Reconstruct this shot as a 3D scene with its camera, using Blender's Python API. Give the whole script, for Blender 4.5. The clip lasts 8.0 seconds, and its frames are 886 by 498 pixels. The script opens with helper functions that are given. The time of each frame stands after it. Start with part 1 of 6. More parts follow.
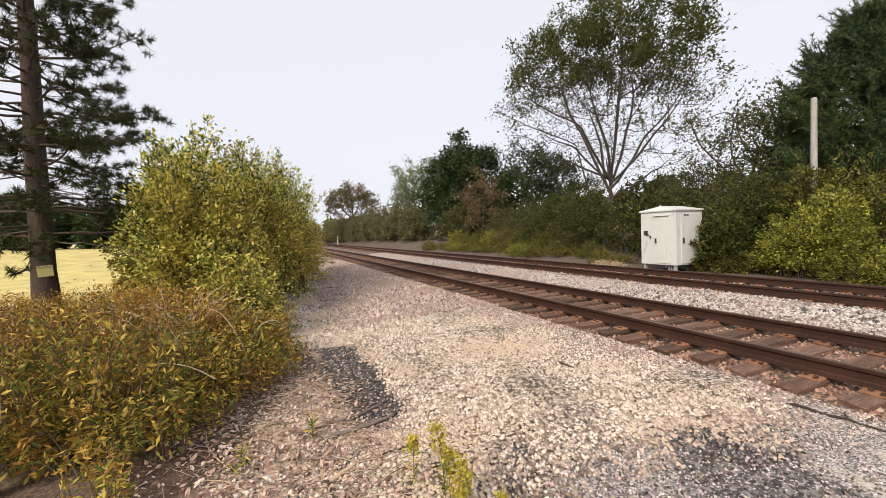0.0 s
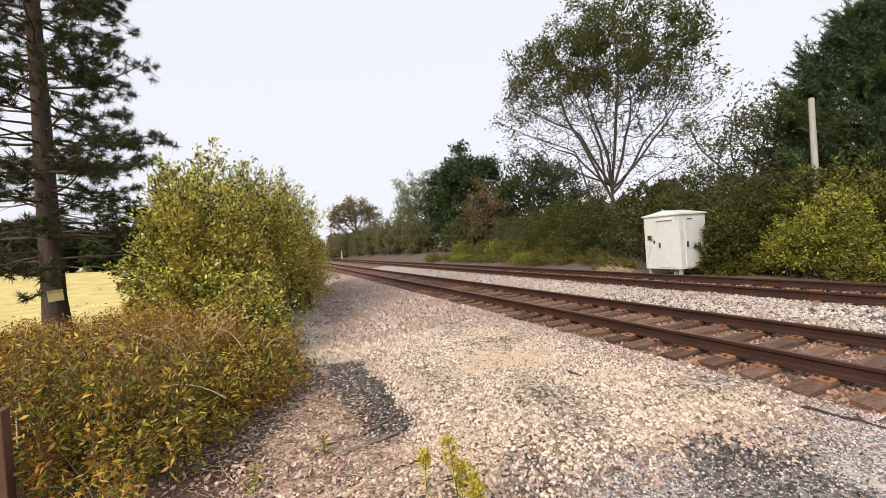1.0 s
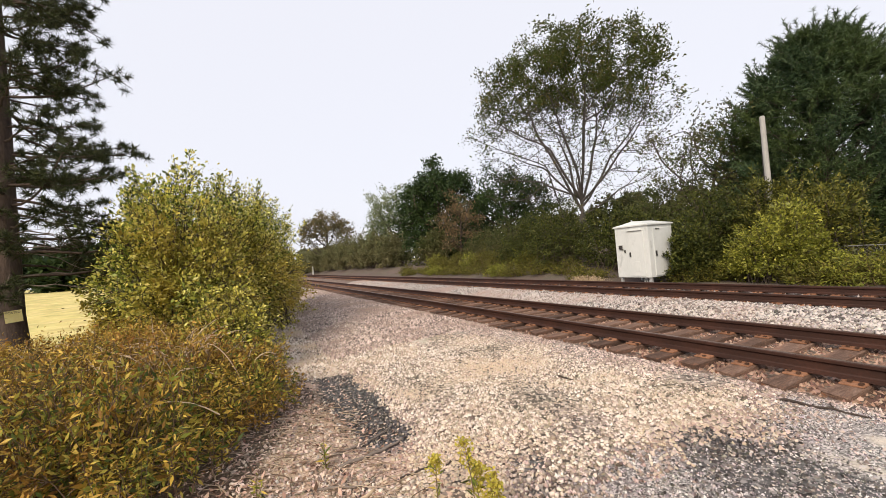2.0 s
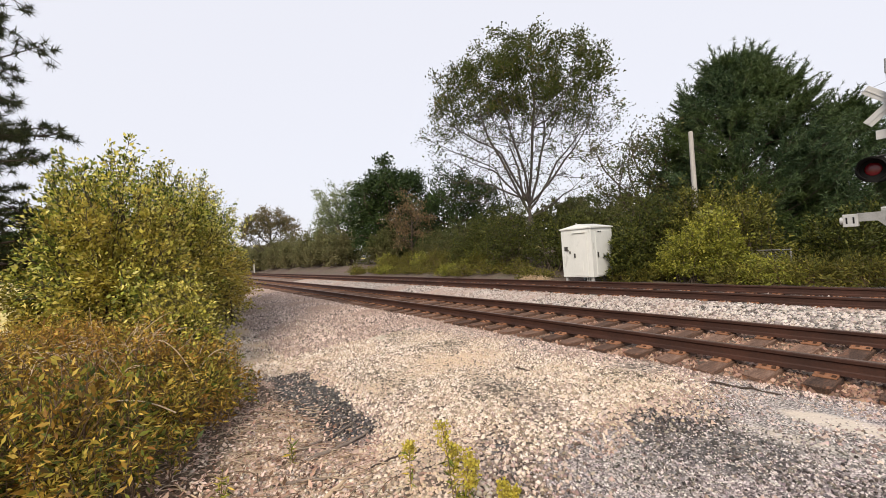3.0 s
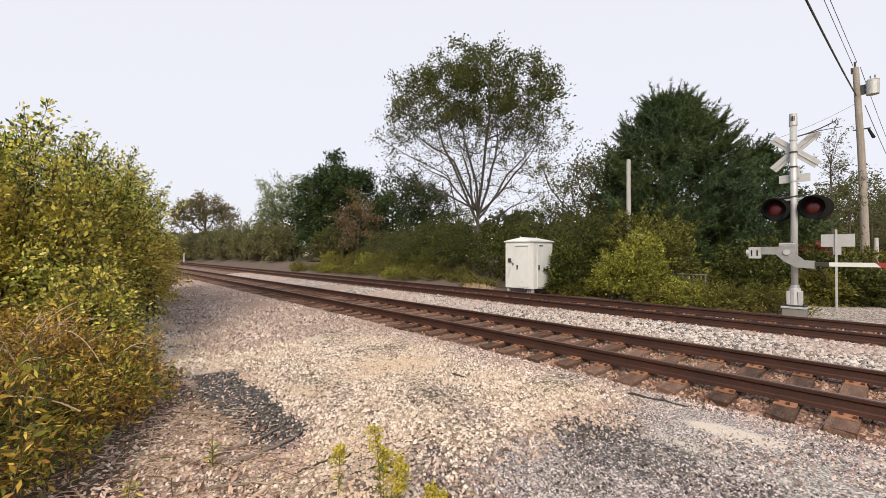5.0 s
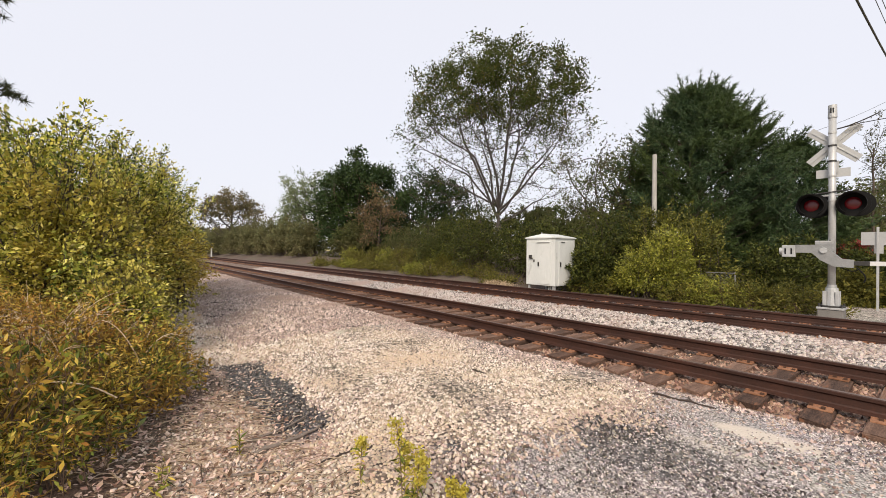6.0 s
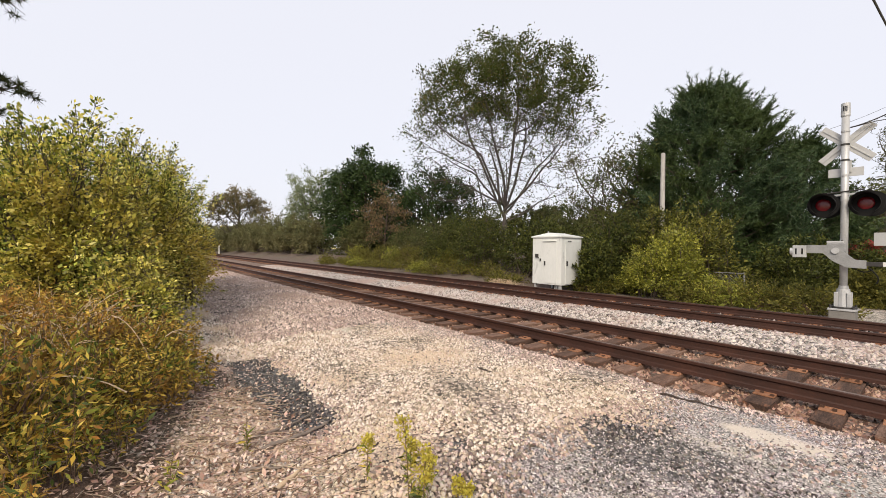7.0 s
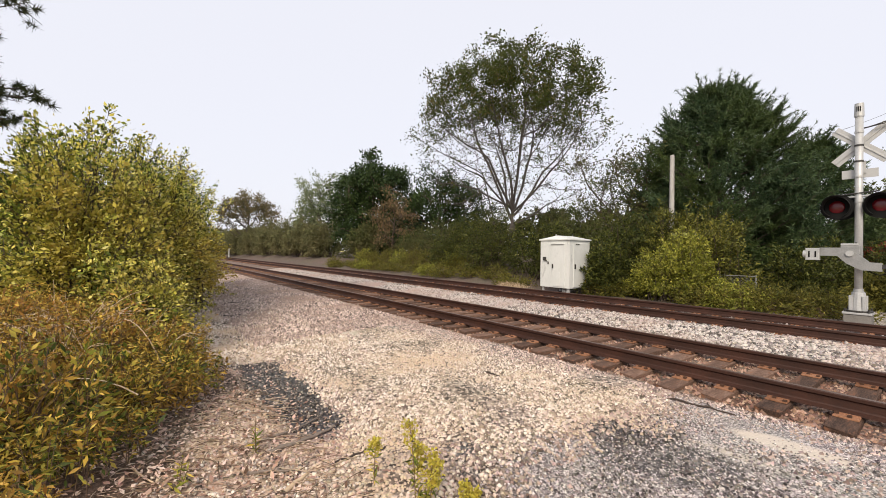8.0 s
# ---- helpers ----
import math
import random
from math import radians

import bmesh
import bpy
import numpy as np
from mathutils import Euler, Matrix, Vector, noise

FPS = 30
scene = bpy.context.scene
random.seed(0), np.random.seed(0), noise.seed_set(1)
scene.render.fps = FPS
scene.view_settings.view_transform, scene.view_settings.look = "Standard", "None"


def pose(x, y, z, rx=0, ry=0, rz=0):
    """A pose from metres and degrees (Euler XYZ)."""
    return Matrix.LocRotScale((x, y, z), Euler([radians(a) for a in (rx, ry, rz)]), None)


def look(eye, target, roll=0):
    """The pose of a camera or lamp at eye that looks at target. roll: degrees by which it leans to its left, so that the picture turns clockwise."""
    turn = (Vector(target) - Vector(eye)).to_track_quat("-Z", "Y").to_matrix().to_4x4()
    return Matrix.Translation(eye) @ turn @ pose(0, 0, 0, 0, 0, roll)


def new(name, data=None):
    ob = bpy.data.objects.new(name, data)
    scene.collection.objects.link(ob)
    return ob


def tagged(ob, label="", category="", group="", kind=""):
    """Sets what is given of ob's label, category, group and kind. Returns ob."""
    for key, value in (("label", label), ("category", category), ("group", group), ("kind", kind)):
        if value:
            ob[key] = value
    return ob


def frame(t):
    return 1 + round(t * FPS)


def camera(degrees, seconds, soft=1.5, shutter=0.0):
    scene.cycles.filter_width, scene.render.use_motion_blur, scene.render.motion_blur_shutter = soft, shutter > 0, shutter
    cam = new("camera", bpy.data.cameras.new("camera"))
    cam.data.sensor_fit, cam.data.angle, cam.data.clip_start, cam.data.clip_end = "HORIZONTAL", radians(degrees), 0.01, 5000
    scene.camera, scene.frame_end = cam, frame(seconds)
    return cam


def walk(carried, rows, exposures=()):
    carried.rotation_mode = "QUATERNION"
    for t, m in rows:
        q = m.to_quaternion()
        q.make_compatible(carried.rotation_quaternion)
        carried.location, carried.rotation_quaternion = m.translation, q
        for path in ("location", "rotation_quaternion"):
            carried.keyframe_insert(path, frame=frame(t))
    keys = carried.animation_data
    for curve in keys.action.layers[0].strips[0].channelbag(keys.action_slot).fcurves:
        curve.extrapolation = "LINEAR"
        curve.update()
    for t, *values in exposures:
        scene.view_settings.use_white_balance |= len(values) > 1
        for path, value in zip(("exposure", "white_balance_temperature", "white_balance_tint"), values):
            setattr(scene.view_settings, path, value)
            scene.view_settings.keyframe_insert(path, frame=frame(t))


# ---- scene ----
cam = camera(95.5, 8.0, soft=0.5)
METRES, EYE, TILT, LEAN, TURN = 1.2, 1.6, 0.0, 0.0, -35.1
PATH = [
    (0, (0.13, 0.855, 1.685), (-1.705, 1.645, 1.605), -2.1),
    (0.5, (0.185, 0.845, 1.705), (-1.673, 1.584, 1.66), -3.2),
    (1, (0.173, 0.83, 1.707), (-1.67, 1.606, 1.683), -4.0),
    (2.5, (0.112, 0.429, 1.642), (-1.617, 1.433, 1.679), -4.6),
    (3, (0.109, 0.357, 1.629), (-1.544, 1.483, 1.644), -4.0),
    (3.5, (0.134, 0.358, 1.643), (-1.406, 1.634, 1.66), -2.7),
    (4, (0.14, 0.354, 1.651), (-1.25, 1.791, 1.714), -0.7),
    (4.5, (0.146, 0.345, 1.648), (-1.29, 1.737, 1.694), -0.3),
    (6, (0.135, 0.33, 1.64), (-1.42, 1.587, 1.647), 0.5),
    (6.5, (0.128, 0.326, 1.632), (-1.44, 1.568, 1.636), 0.6),
    (7, (0.122, 0.325, 1.633), (-1.451, 1.56, 1.633), 0.8),
    (7.5, (0.127, 0.326, 1.632), (-1.455, 1.551, 1.639), 0.7),
    (8, (0.133, 0.326, 1.642), (-1.463, 1.531, 1.656), 0.7),
]
EXPOSURES = [(0, 0.03, 6500, 11.5), (1, 0.09, 6500, 11.5), (2.5, 0.04, 6500, 11.5), (4, 0.01, 6500, 11.5), (8, 0.04, 6500, 11.5)]
walk(cam, [(t, look(eye, target, roll)) for t, eye, target, roll in PATH], EXPOSURES)

# ---- world, sun, exposure ----
world = bpy.data.worlds.new("overcast_sky")
scene.world = world
world.use_nodes = True
wn, wl = world.node_tree.nodes, world.node_tree.links
wn.clear()
w_out, w_bg, w_mix, w_sky = (wn.new(k) for k in ("ShaderNodeOutputWorld", "ShaderNodeBackground", "ShaderNodeMix", "ShaderNodeTexSky"))
SUN_ELEV, SUN_AZ = 38.0, 143.0  # degrees; azimuth clockwise from +y
w_sky.sky_type, w_sky.sun_disc = "NISHITA", False
w_sky.sun_elevation, w_sky.sun_rotation = radians(SUN_ELEV), radians(SUN_AZ)
w_sky.dust_density, w_sky.air_density = 4.0, 1.0
w_scale = wn.new("ShaderNodeVectorMath")
w_scale.operation = "SCALE"
w_scale.inputs["Scale"].default_value = 0.10
w_mix.data_type = "RGBA"
w_mix.inputs[0].default_value = 0.82
w_mix.inputs[7].default_value = (0.985, 0.997, 1.065, 1)  # veil of thin cloud
wl.new(w_sky.outputs[0], w_scale.inputs[0])
wl.new(w_scale.outputs[0], w_mix.inputs[6])
wl.new(w_mix.outputs[2], w_bg.inputs[0])
wl.new(w_bg.outputs[0], w_out.inputs[0])
w_bg.inputs[1].default_value = 1.0

sun_data = bpy.data.lights.new("sun", "SUN")
sun_data.energy, sun_data.angle, sun_data.color = 3.9, radians(26), (1.0, 0.87, 0.70)
sun = new("sun", sun_data)
sa, se = radians(SUN_AZ), radians(SUN_ELEV)
sun.matrix_world = look((60 * math.sin(sa) * math.cos(se), 60 * math.cos(sa) * math.cos(se), 60 * math.sin(se)), (0, 0, 0))


# ---- materials ----
def ramp_node(nodes, cols):
    r = nodes.new("ShaderNodeValToRGB")
    while len(r.color_ramp.elements) < len(cols):
        r.color_ramp.elements.new(0.5)
    for i, c in enumerate(cols):
        r.color_ramp.elements[i].position = i / max(1, len(cols) - 1)
        r.color_ramp.elements[i].color = (*c, 1)
    return r


def noise_node(nodes, links, coord, scale, detail=4.0, rough=0.6):
    n = nodes.new("ShaderNodeTexNoise")
    n.inputs["Scale"].default_value, n.inputs["Detail"].default_value, n.inputs["Roughness"].default_value = scale, detail, rough
    links.new(coord, n.inputs["Vector"])
    return n


def mix_col(nodes, links, fac, a, b, mode="MIX"):
    m = nodes.new("ShaderNodeMix")
    m.data_type, m.blend_type = "RGBA", mode
    for sock, v in ((0, fac), (6, a), (7, b)):
        if isinstance(v, bpy.types.NodeSocket):
            links.new(v, m.inputs[sock])
        elif sock == 0:
            m.inputs[0].default_value = v
        else:
            m.inputs[sock].default_value = (*v, 1)
    return m.outputs[2]


def base_mat(name):
    m = bpy.data.materials.new(name)
    m.use_nodes = True
    nt = m.node_tree
    return m, nt.nodes, nt.links, nt.nodes["Principled BSDF"]


def stretch(nodes, links, sock, lo, hi):
    r = nodes.new("ShaderNodeMapRange")
    links.new(sock, r.inputs[0])
    r.inputs[1].default_value, r.inputs[2].default_value = lo, hi
    return r.outputs[0]


def surface(name, cols, coarse=1.5, fine=25.0, rough=0.8, metal=0.0, bump=0.3, depth=0.01, stain=None, stain_scale=2.0, stain_lo=0.55, per_object=0.0, squash=None):
    """Two scales of noise through a colour ramp, an optional stain colour, and fine relief."""
    m, n, l, b = base_mat(name)
    tc = n.new("ShaderNodeTexCoord").outputs["Object"]
    if squash:
        mp = n.new("ShaderNodeMapping")
        mp.inputs["Scale"].default_value = squash
        l.new(tc, mp.inputs[0])
        tc = mp.outputs[0]
    n1, n2 = noise_node(n, l, tc, coarse), noise_node(n, l, tc, fine, 6.0, 0.7)
    mixn = n.new("ShaderNodeMath")
    mixn.operation = "MULTIPLY_ADD"
    l.new(n1.outputs[0], mixn.inputs[0])
    mixn.inputs[1].default_value = 0.55
    half = n.new("ShaderNodeMath")
    half.operation = "MULTIPLY"
    l.new(n2.outputs[0], half.inputs[0])
    half.inputs[1].default_value = 0.45
    l.new(half.outputs[0], mixn.inputs[2])
    fac = stretch(n, l, mixn.outputs[0], 0.32, 0.68)
    if per_object:
        oi = n.new("ShaderNodeObjectInfo").outputs["Random"]
        add = n.new("ShaderNodeMath")
        add.operation = "MULTIPLY_ADD"
        l.new(oi, add.inputs[0])
        add.inputs[1].default_value = per_object
        l.new(fac, add.inputs[2])
        sub = n.new("ShaderNodeMath")
        sub.operation = "SUBTRACT"
        l.new(add.outputs[0], sub.inputs[0])
        sub.inputs[1].default_value = per_object / 2
        fac = sub.outputs[0]
    r = ramp_node(n, cols)
    l.new(fac, r.inputs[0])
    col = r.outputs[0]
    if stain:
        n3 = noise_node(n, l, tc, stain_scale, 5.0, 0.65)
        col = mix_col(n, l, stretch(n, l, n3.outputs[0], stain_lo, stain_lo + 0.12), col, stain)
    l.new(col, b.inputs["Base Color"])
    b.inputs["Roughness"].default_value, b.inputs["Metallic"].default_value = rough, metal
    b.inputs["Specular IOR Level"].default_value = 0.25 if rough > 0.75 else 0.5
    bp = n.new("ShaderNodeBump")
    bp.inputs["Strength"].default_value, bp.inputs["Distance"].default_value = bump, depth
    l.new(n2.outputs[0], bp.inputs["Height"])
    l.new(bp.outputs[0], b.inputs["Normal"])
    return m


def islands(name, cols, rough=0.85, bump=0.0, patch=None, patch_scale=0.6, translucent=0.0, grain=30.0):
    """Each loose piece takes its own colour from the ramp; larger patches shift it."""
    m, n, l, b = base_mat(name)
    g = n.new("ShaderNodeNewGeometry")
    fac = g.outputs["Random Per Island"]
    r = ramp_node(n, cols)
    l.new(fac, r.inputs[0])
    col = r.outputs[0]
    tc = n.new("ShaderNodeTexCoord").outputs["Object"]
    if patch:
        n1 = noise_node(n, l, tc, patch_scale, 3.0)
        col = mix_col(n, l, stretch(n, l, n1.outputs[0], 0.42, 0.68), col, patch)
    n2 = noise_node(n, l, tc, grain, 3.0)
    col = mix_col(n, l, 0.35, col, n2.outputs[1], "SOFT_LIGHT")
    l.new(col, b.inputs["Base Color"])
    b.inputs["Roughness"].default_value = rough
    b.inputs["Specular IOR Level"].default_value = 0.22
    if bump:
        bp = n.new("ShaderNodeBump")
        bp.inputs["Strength"].default_value, bp.inputs["Distance"].default_value = bump, 0.004
        l.new(n2.outputs[0], bp.inputs["Height"])
        l.new(bp.outputs[0], b.inputs["Normal"])
    if translucent:
        tr = n.new("ShaderNodeBsdfTranslucent")
        l.new(col, tr.inputs[0])
        ms = n.new("ShaderNodeMixShader")
        ms.inputs[0].default_value = translucent
        l.new(b.outputs[0], ms.inputs[1])
        l.new(tr.outputs[0], ms.inputs[2])
        l.new(ms.outputs[0], n["Material Output"].inputs[0])
    return m


RUST_RAIL = surface("rusted_rail_steel", [(0.016, 0.0055, 0.003), (0.038, 0.013, 0.007), (0.07, 0.024, 0.013)], 1.2, 40, 0.7, 0.15, 0.3, 0.002)
RAIL_TOP = surface("worn_rail_head", [(0.13, 0.085, 0.065), (0.20, 0.14, 0.11), (0.28, 0.21, 0.18)], 2.0, 60, 0.42, 0.7, 0.1, 0.001)
RAIL_TOP_FAR = surface("dull_rail_head", [(0.05, 0.032, 0.026), (0.09, 0.058, 0.046)], 2.0, 60, 0.5, 0.4, 0.1, 0.001)
PLATE_RUST = surface("orange_rusted_plate", [(0.10, 0.045, 0.025), (0.22, 0.105, 0.058), (0.33, 0.17, 0.10)], 3, 45, 0.85, 0.05, 0.3, 0.002, per_object=0.5)
SPIKE_RUST = surface("rusted_spike", [(0.05, 0.028, 0.02), (0.10, 0.05, 0.03)], 5, 60, 0.8, 0.2, 0.2, 0.001)
TIE_WOOD = surface("weathered_tie_timber", [(0.042, 0.026, 0.020), (0.13, 0.078, 0.056), (0.27, 0.175, 0.13)], 1.2, 14, 0.9, 0.0, 0.8, 0.014, stain=(0.19, 0.088, 0.05), stain_lo=0.55, per_object=0.5, squash=(6, 1, 6))
GRAVEL = islands("cream_gravel", [(0.07, 0.054, 0.043), (0.28, 0.222, 0.176), (0.51, 0.422, 0.340), (0.66, 0.57, 0.482), (0.78, 0.71, 0.63)], 0.9, 0.3, patch=(0.512, 0.399, 0.294), patch_scale=0.9)
GRAVEL_GREY = islands("grey_gravel", [(0.056, 0.043, 0.039), (0.196, 0.151, 0.133), (0.366, 0.288, 0.253), (0.562, 0.445, 0.386), (0.756, 0.608, 0.525)], 0.9, 0.3, patch=(0.317, 0.233, 0.190), patch_scale=0.8)
BALLAST = islands("pale_ballast", [(0.074, 0.067, 0.061), (0.221, 0.196, 0.183), (0.398, 0.352, 0.325), (0.517, 0.465, 0.426), (0.575, 0.528, 0.488)], 0.9, 0.3, patch=(0.384, 0.296, 0.258), patch_scale=0.5)
BALLAST_RUST = islands("rust_dusted_ballast", [(0.060, 0.033, 0.025), (0.162, 0.093, 0.068), (0.306, 0.187, 0.133), (0.442, 0.299, 0.223)], 0.95, 0.3)
GRIT = islands("mauve_grey_grit", [(0.045, 0.040, 0.040), (0.14, 0.122, 0.120), (0.28, 0.246, 0.24), (0.46, 0.41, 0.395), (0.70, 0.64, 0.61)], 0.9, 0.3)
CINDER = islands("dark_cinders", [(0.030, 0.027, 0.026), (0.070, 0.062, 0.056), (0.120, 0.104, 0.092), (0.220, 0.190, 0.167), (0.520, 0.446, 0.378)], 0.9, 0.3)
LITTER = islands("dry_leaf_litter", [(0.117, 0.065, 0.043), (0.342, 0.216, 0.158), (0.540, 0.387, 0.306), (0.666, 0.522, 0.432)], 0.9)
BARK_PINE = surface("red_pine_bark", [(0.041, 0.030, 0.026), (0.090, 0.066, 0.054), (0.150, 0.109, 0.088)], 3, 22, 0.95, 0, 0.9, 0.03, squash=(1, 1, 0.35))
BARK_GREY = surface("grey_bark", [(0.042, 0.037, 0.033), (0.076, 0.065, 0.059), (0.109, 0.097, 0.088)], 2, 18, 0.95, 0, 0.6, 0.02, squash=(1, 1, 0.4))
BARK_DARK = surface("dark_bark", [(0.035, 0.028, 0.022), (0.075, 0.058, 0.046), (0.12, 0.095, 0.08)], 2, 18, 0.95, 0, 0.5, 0.02)
STRAW = islands("dry_straw", [(0.080, 0.056, 0.040), (0.208, 0.144, 0.100), (0.336, 0.256, 0.184), (0.448, 0.360, 0.272)], 0.9)
STEM_TAN = surface("dry_stalk", [(0.34, 0.235, 0.145), (0.54, 0.41, 0.275), (0.68, 0.56, 0.41)], 3, 30, 0.9, 0, 0.2, 0.002)
STEM_BROWN = surface("brown_stalk", [(0.10, 0.062, 0.04), (0.18, 0.12, 0.075)], 3, 30, 0.9, 0, 0.2, 0.002)
STICK_GREY = surface("weathered_stick", [(0.12, 0.095, 0.08), (0.26, 0.215, 0.18)], 3, 40, 0.95, 0, 0.4, 0.004)
STICK_DARK = surface("dark_damp_stick", [(0.03, 0.024, 0.02), (0.08, 0.06, 0.05)], 3, 40, 0.95, 0, 0.4, 0.004)
LEAF_MAPLE = islands("maple_leaves", [(0.024, 0.037, 0.008), (0.052, 0.073, 0.013), (0.085, 0.102, 0.022), (0.149, 0.112, 0.037)], 0.6, translucent=0.3, patch=(0.055, 0.070, 0.015), patch_scale=0.25)
LEAF_OAK = islands("dark_oak_leaves", [(0.018, 0.036, 0.010), (0.032, 0.056, 0.015), (0.049, 0.077, 0.020)], 0.6, translucent=0.2, patch=(0.025, 0.046, 0.015), patch_scale=0.3)
LEAF_DULL = islands("dull_green_leaves", [(0.030, 0.042, 0.013), (0.070, 0.088, 0.026), (0.13, 0.14, 0.044)], 0.65, translucent=0.25, patch=(0.11, 0.092, 0.042), patch_scale=0.3)
LEAF_RUSSET = islands("russet_green_leaves", [(0.065, 0.072, 0.030), (0.130, 0.111, 0.045), (0.208, 0.143, 0.068)], 0.65, translucent=0.25)
LEAF_PALE = islands("pale_willow_leaves", [(0.09, 0.118, 0.055), (0.17, 0.205, 0.10), (0.26, 0.29, 0.15)], 0.65, translucent=0.3)
LEAF_RED = islands("turning_red_leaves", [(0.081, 0.074, 0.036), (0.172, 0.110, 0.058), (0.230, 0.150, 0.078), (0.103, 0.106, 0.047)], 0.65, translucent=0.25)
LEAF_CRIMSON = islands("crimson_leaves", [(0.155, 0.023, 0.019), (0.248, 0.039, 0.031), (0.186, 0.062, 0.031)], 0.65, translucent=0.3)
LEAF_ALDER = islands("yellowing_alder_leaves", [(0.038, 0.060, 0.014), (0.094, 0.131, 0.024), (0.214, 0.268, 0.046), (0.452, 0.475, 0.081), (0.728, 0.630, 0.121), (0.790, 0.748, 0.270)], 0.42, translucent=0.25, patch=(0.452, 0.321, 0.057), patch_scale=0.45)
LEAF_YELLOW = islands("yellow_green_leaves", [(0.076, 0.089, 0.015), (0.196, 0.212, 0.031), (0.340, 0.340, 0.051), (0.476, 0.451, 0.085)], 0.45, translucent=0.3, patch=(0.145, 0.157, 0.025), patch_scale=0.8)
LEAF_OLIVE = islands("olive_shrub_leaves", [(0.035, 0.042, 0.010), (0.10, 0.105, 0.020), (0.19, 0.185, 0.034), (0.28, 0.26, 0.05)], 0.5, translucent=0.2, patch=(0.06, 0.068, 0.015), patch_scale=0.6)
# olive leaves made paler: the haze of distance is put into their colour
LEAF_FAR = islands("haze_painted_olive_leaves", [(0.075, 0.085, 0.038), (0.13, 0.135, 0.058), (0.21, 0.205, 0.09)], 0.7, translucent=0.25, patch=(0.15, 0.13, 0.06), patch_scale=0.2)
LEAF_DARK = islands("dark_shrub_leaves", [(0.010, 0.016, 0.004), (0.036, 0.048, 0.010), (0.080, 0.095, 0.018), (0.150, 0.150, 0.032)], 0.6, translucent=0.2, patch=(0.050, 0.058, 0.012), patch_scale=0.7)
LEAF_WEED = islands("autumn_goldenrod_leaves", [(0.038, 0.033, 0.009), (0.123, 0.088, 0.018), (0.302, 0.194, 0.029), (0.489, 0.332, 0.047), (0.678, 0.480, 0.108)], 0.6, translucent=0.22, patch=(0.282, 0.134, 0.028), patch_scale=1.3)
LEAF_WEED_GREEN = islands("green_weed_leaves", [(0.035, 0.050, 0.011), (0.098, 0.127, 0.023), (0.227, 0.234, 0.037), (0.413, 0.343, 0.056), (0.571, 0.424, 0.090)], 0.6, translucent=0.3)
LEAF_BRACKEN = islands("golden_undergrowth_leaves", [(0.05, 0.052, 0.013), (0.125, 0.12, 0.024), (0.21, 0.185, 0.036)], 0.7, translucent=0.3)
PLUME_YELLOW = islands("goldenrod_blossom", [(0.299, 0.252, 0.033), (0.468, 0.393, 0.056), (0.580, 0.505, 0.112)], 0.8, translucent=0.3)
NEEDLE = islands("red_pine_needles", [(0.022, 0.028, 0.010), (0.042, 0.052, 0.018), (0.075, 0.085, 0.030)], 0.55, translucent=0.12)
NEEDLE_BLUE = islands("white_pine_needles", [(0.016, 0.037, 0.018), (0.042, 0.075, 0.034), (0.094, 0.138, 0.060)], 0.5, translucent=0.12, patch=(0.065, 0.094, 0.025), patch_scale=0.35)
PAINT_CAB = surface("white_cabinet_paint", [(0.502, 0.526, 0.510), (0.568, 0.585, 0.568), (0.618, 0.627, 0.610)], 1.5, 18, 0.5, 0, 0.05, 0.002, stain=(0.351, 0.368, 0.351), stain_scale=2.5, stain_lo=0.64, squash=(1, 1, 0.4))
FENCE_GREY = surface("weathered_fence_wire", [(0.16, 0.16, 0.155), (0.26, 0.26, 0.25)], 4, 40, 0.6, 0.3, 0.05, 0.001)
GALV = surface("galvanised_steel", [(0.315, 0.323, 0.323), (0.413, 0.420, 0.420), (0.480, 0.488, 0.488)], 4, 40, 0.5, 0.35, 0.06, 0.001)
GALV_DULL = surface("dull_galvanised_casting", [(0.17, 0.175, 0.175), (0.25, 0.255, 0.255), (0.32, 0.325, 0.325)], 4, 40, 0.55, 0.3, 0.08, 0.001, stain=(0.14, 0.135, 0.13), stain_lo=0.62)
SIGN_BACK = surface("dull_aluminium_sign_back", [(0.34, 0.346, 0.346), (0.44, 0.446, 0.446)], 3, 30, 0.5, 0.3, 0.03, 0.001)
BLACK_METAL = surface("black_painted_metal", [(0.004, 0.004, 0.004), (0.009, 0.009, 0.009)], 4, 40, 0.85, 0, 0.05, 0.001)
DARK_METAL = surface("dark_hardware", [(0.03, 0.03, 0.03), (0.07, 0.065, 0.06)], 6, 60, 0.5, 0.5, 0.05, 0.001)
CONCRETE = surface("weathered_concrete", [(0.114, 0.109, 0.100), (0.164, 0.157, 0.146), (0.200, 0.191, 0.182)], 3, 35, 0.95, 0, 0.3, 0.004)
ASPHALT = surface("worn_asphalt", [(0.182, 0.165, 0.159), (0.260, 0.232, 0.224), (0.351, 0.311, 0.295)], 0.7, 60, 0.9, 0, 0.4, 0.004, stain=(0.429, 0.354, 0.307), stain_scale=0.8, stain_lo=0.58)
ROAD_PAINT = surface("worn_white_road_paint", [(0.50, 0.50, 0.49), (0.70, 0.70, 0.68)], 6, 40, 0.8, 0, 0.2, 0.002)
GATE_RED = surface("red_gate_paint", [(0.24, 0.018, 0.020), (0.33, 0.028, 0.028)], 3, 30, 0.45, 0, 0.03, 0.001)
GATE_WHITE = surface("white_gate_paint", [(0.527, 0.527, 0.510), (0.612, 0.612, 0.595)], 3, 30, 0.45, 0, 0.03, 0.001)
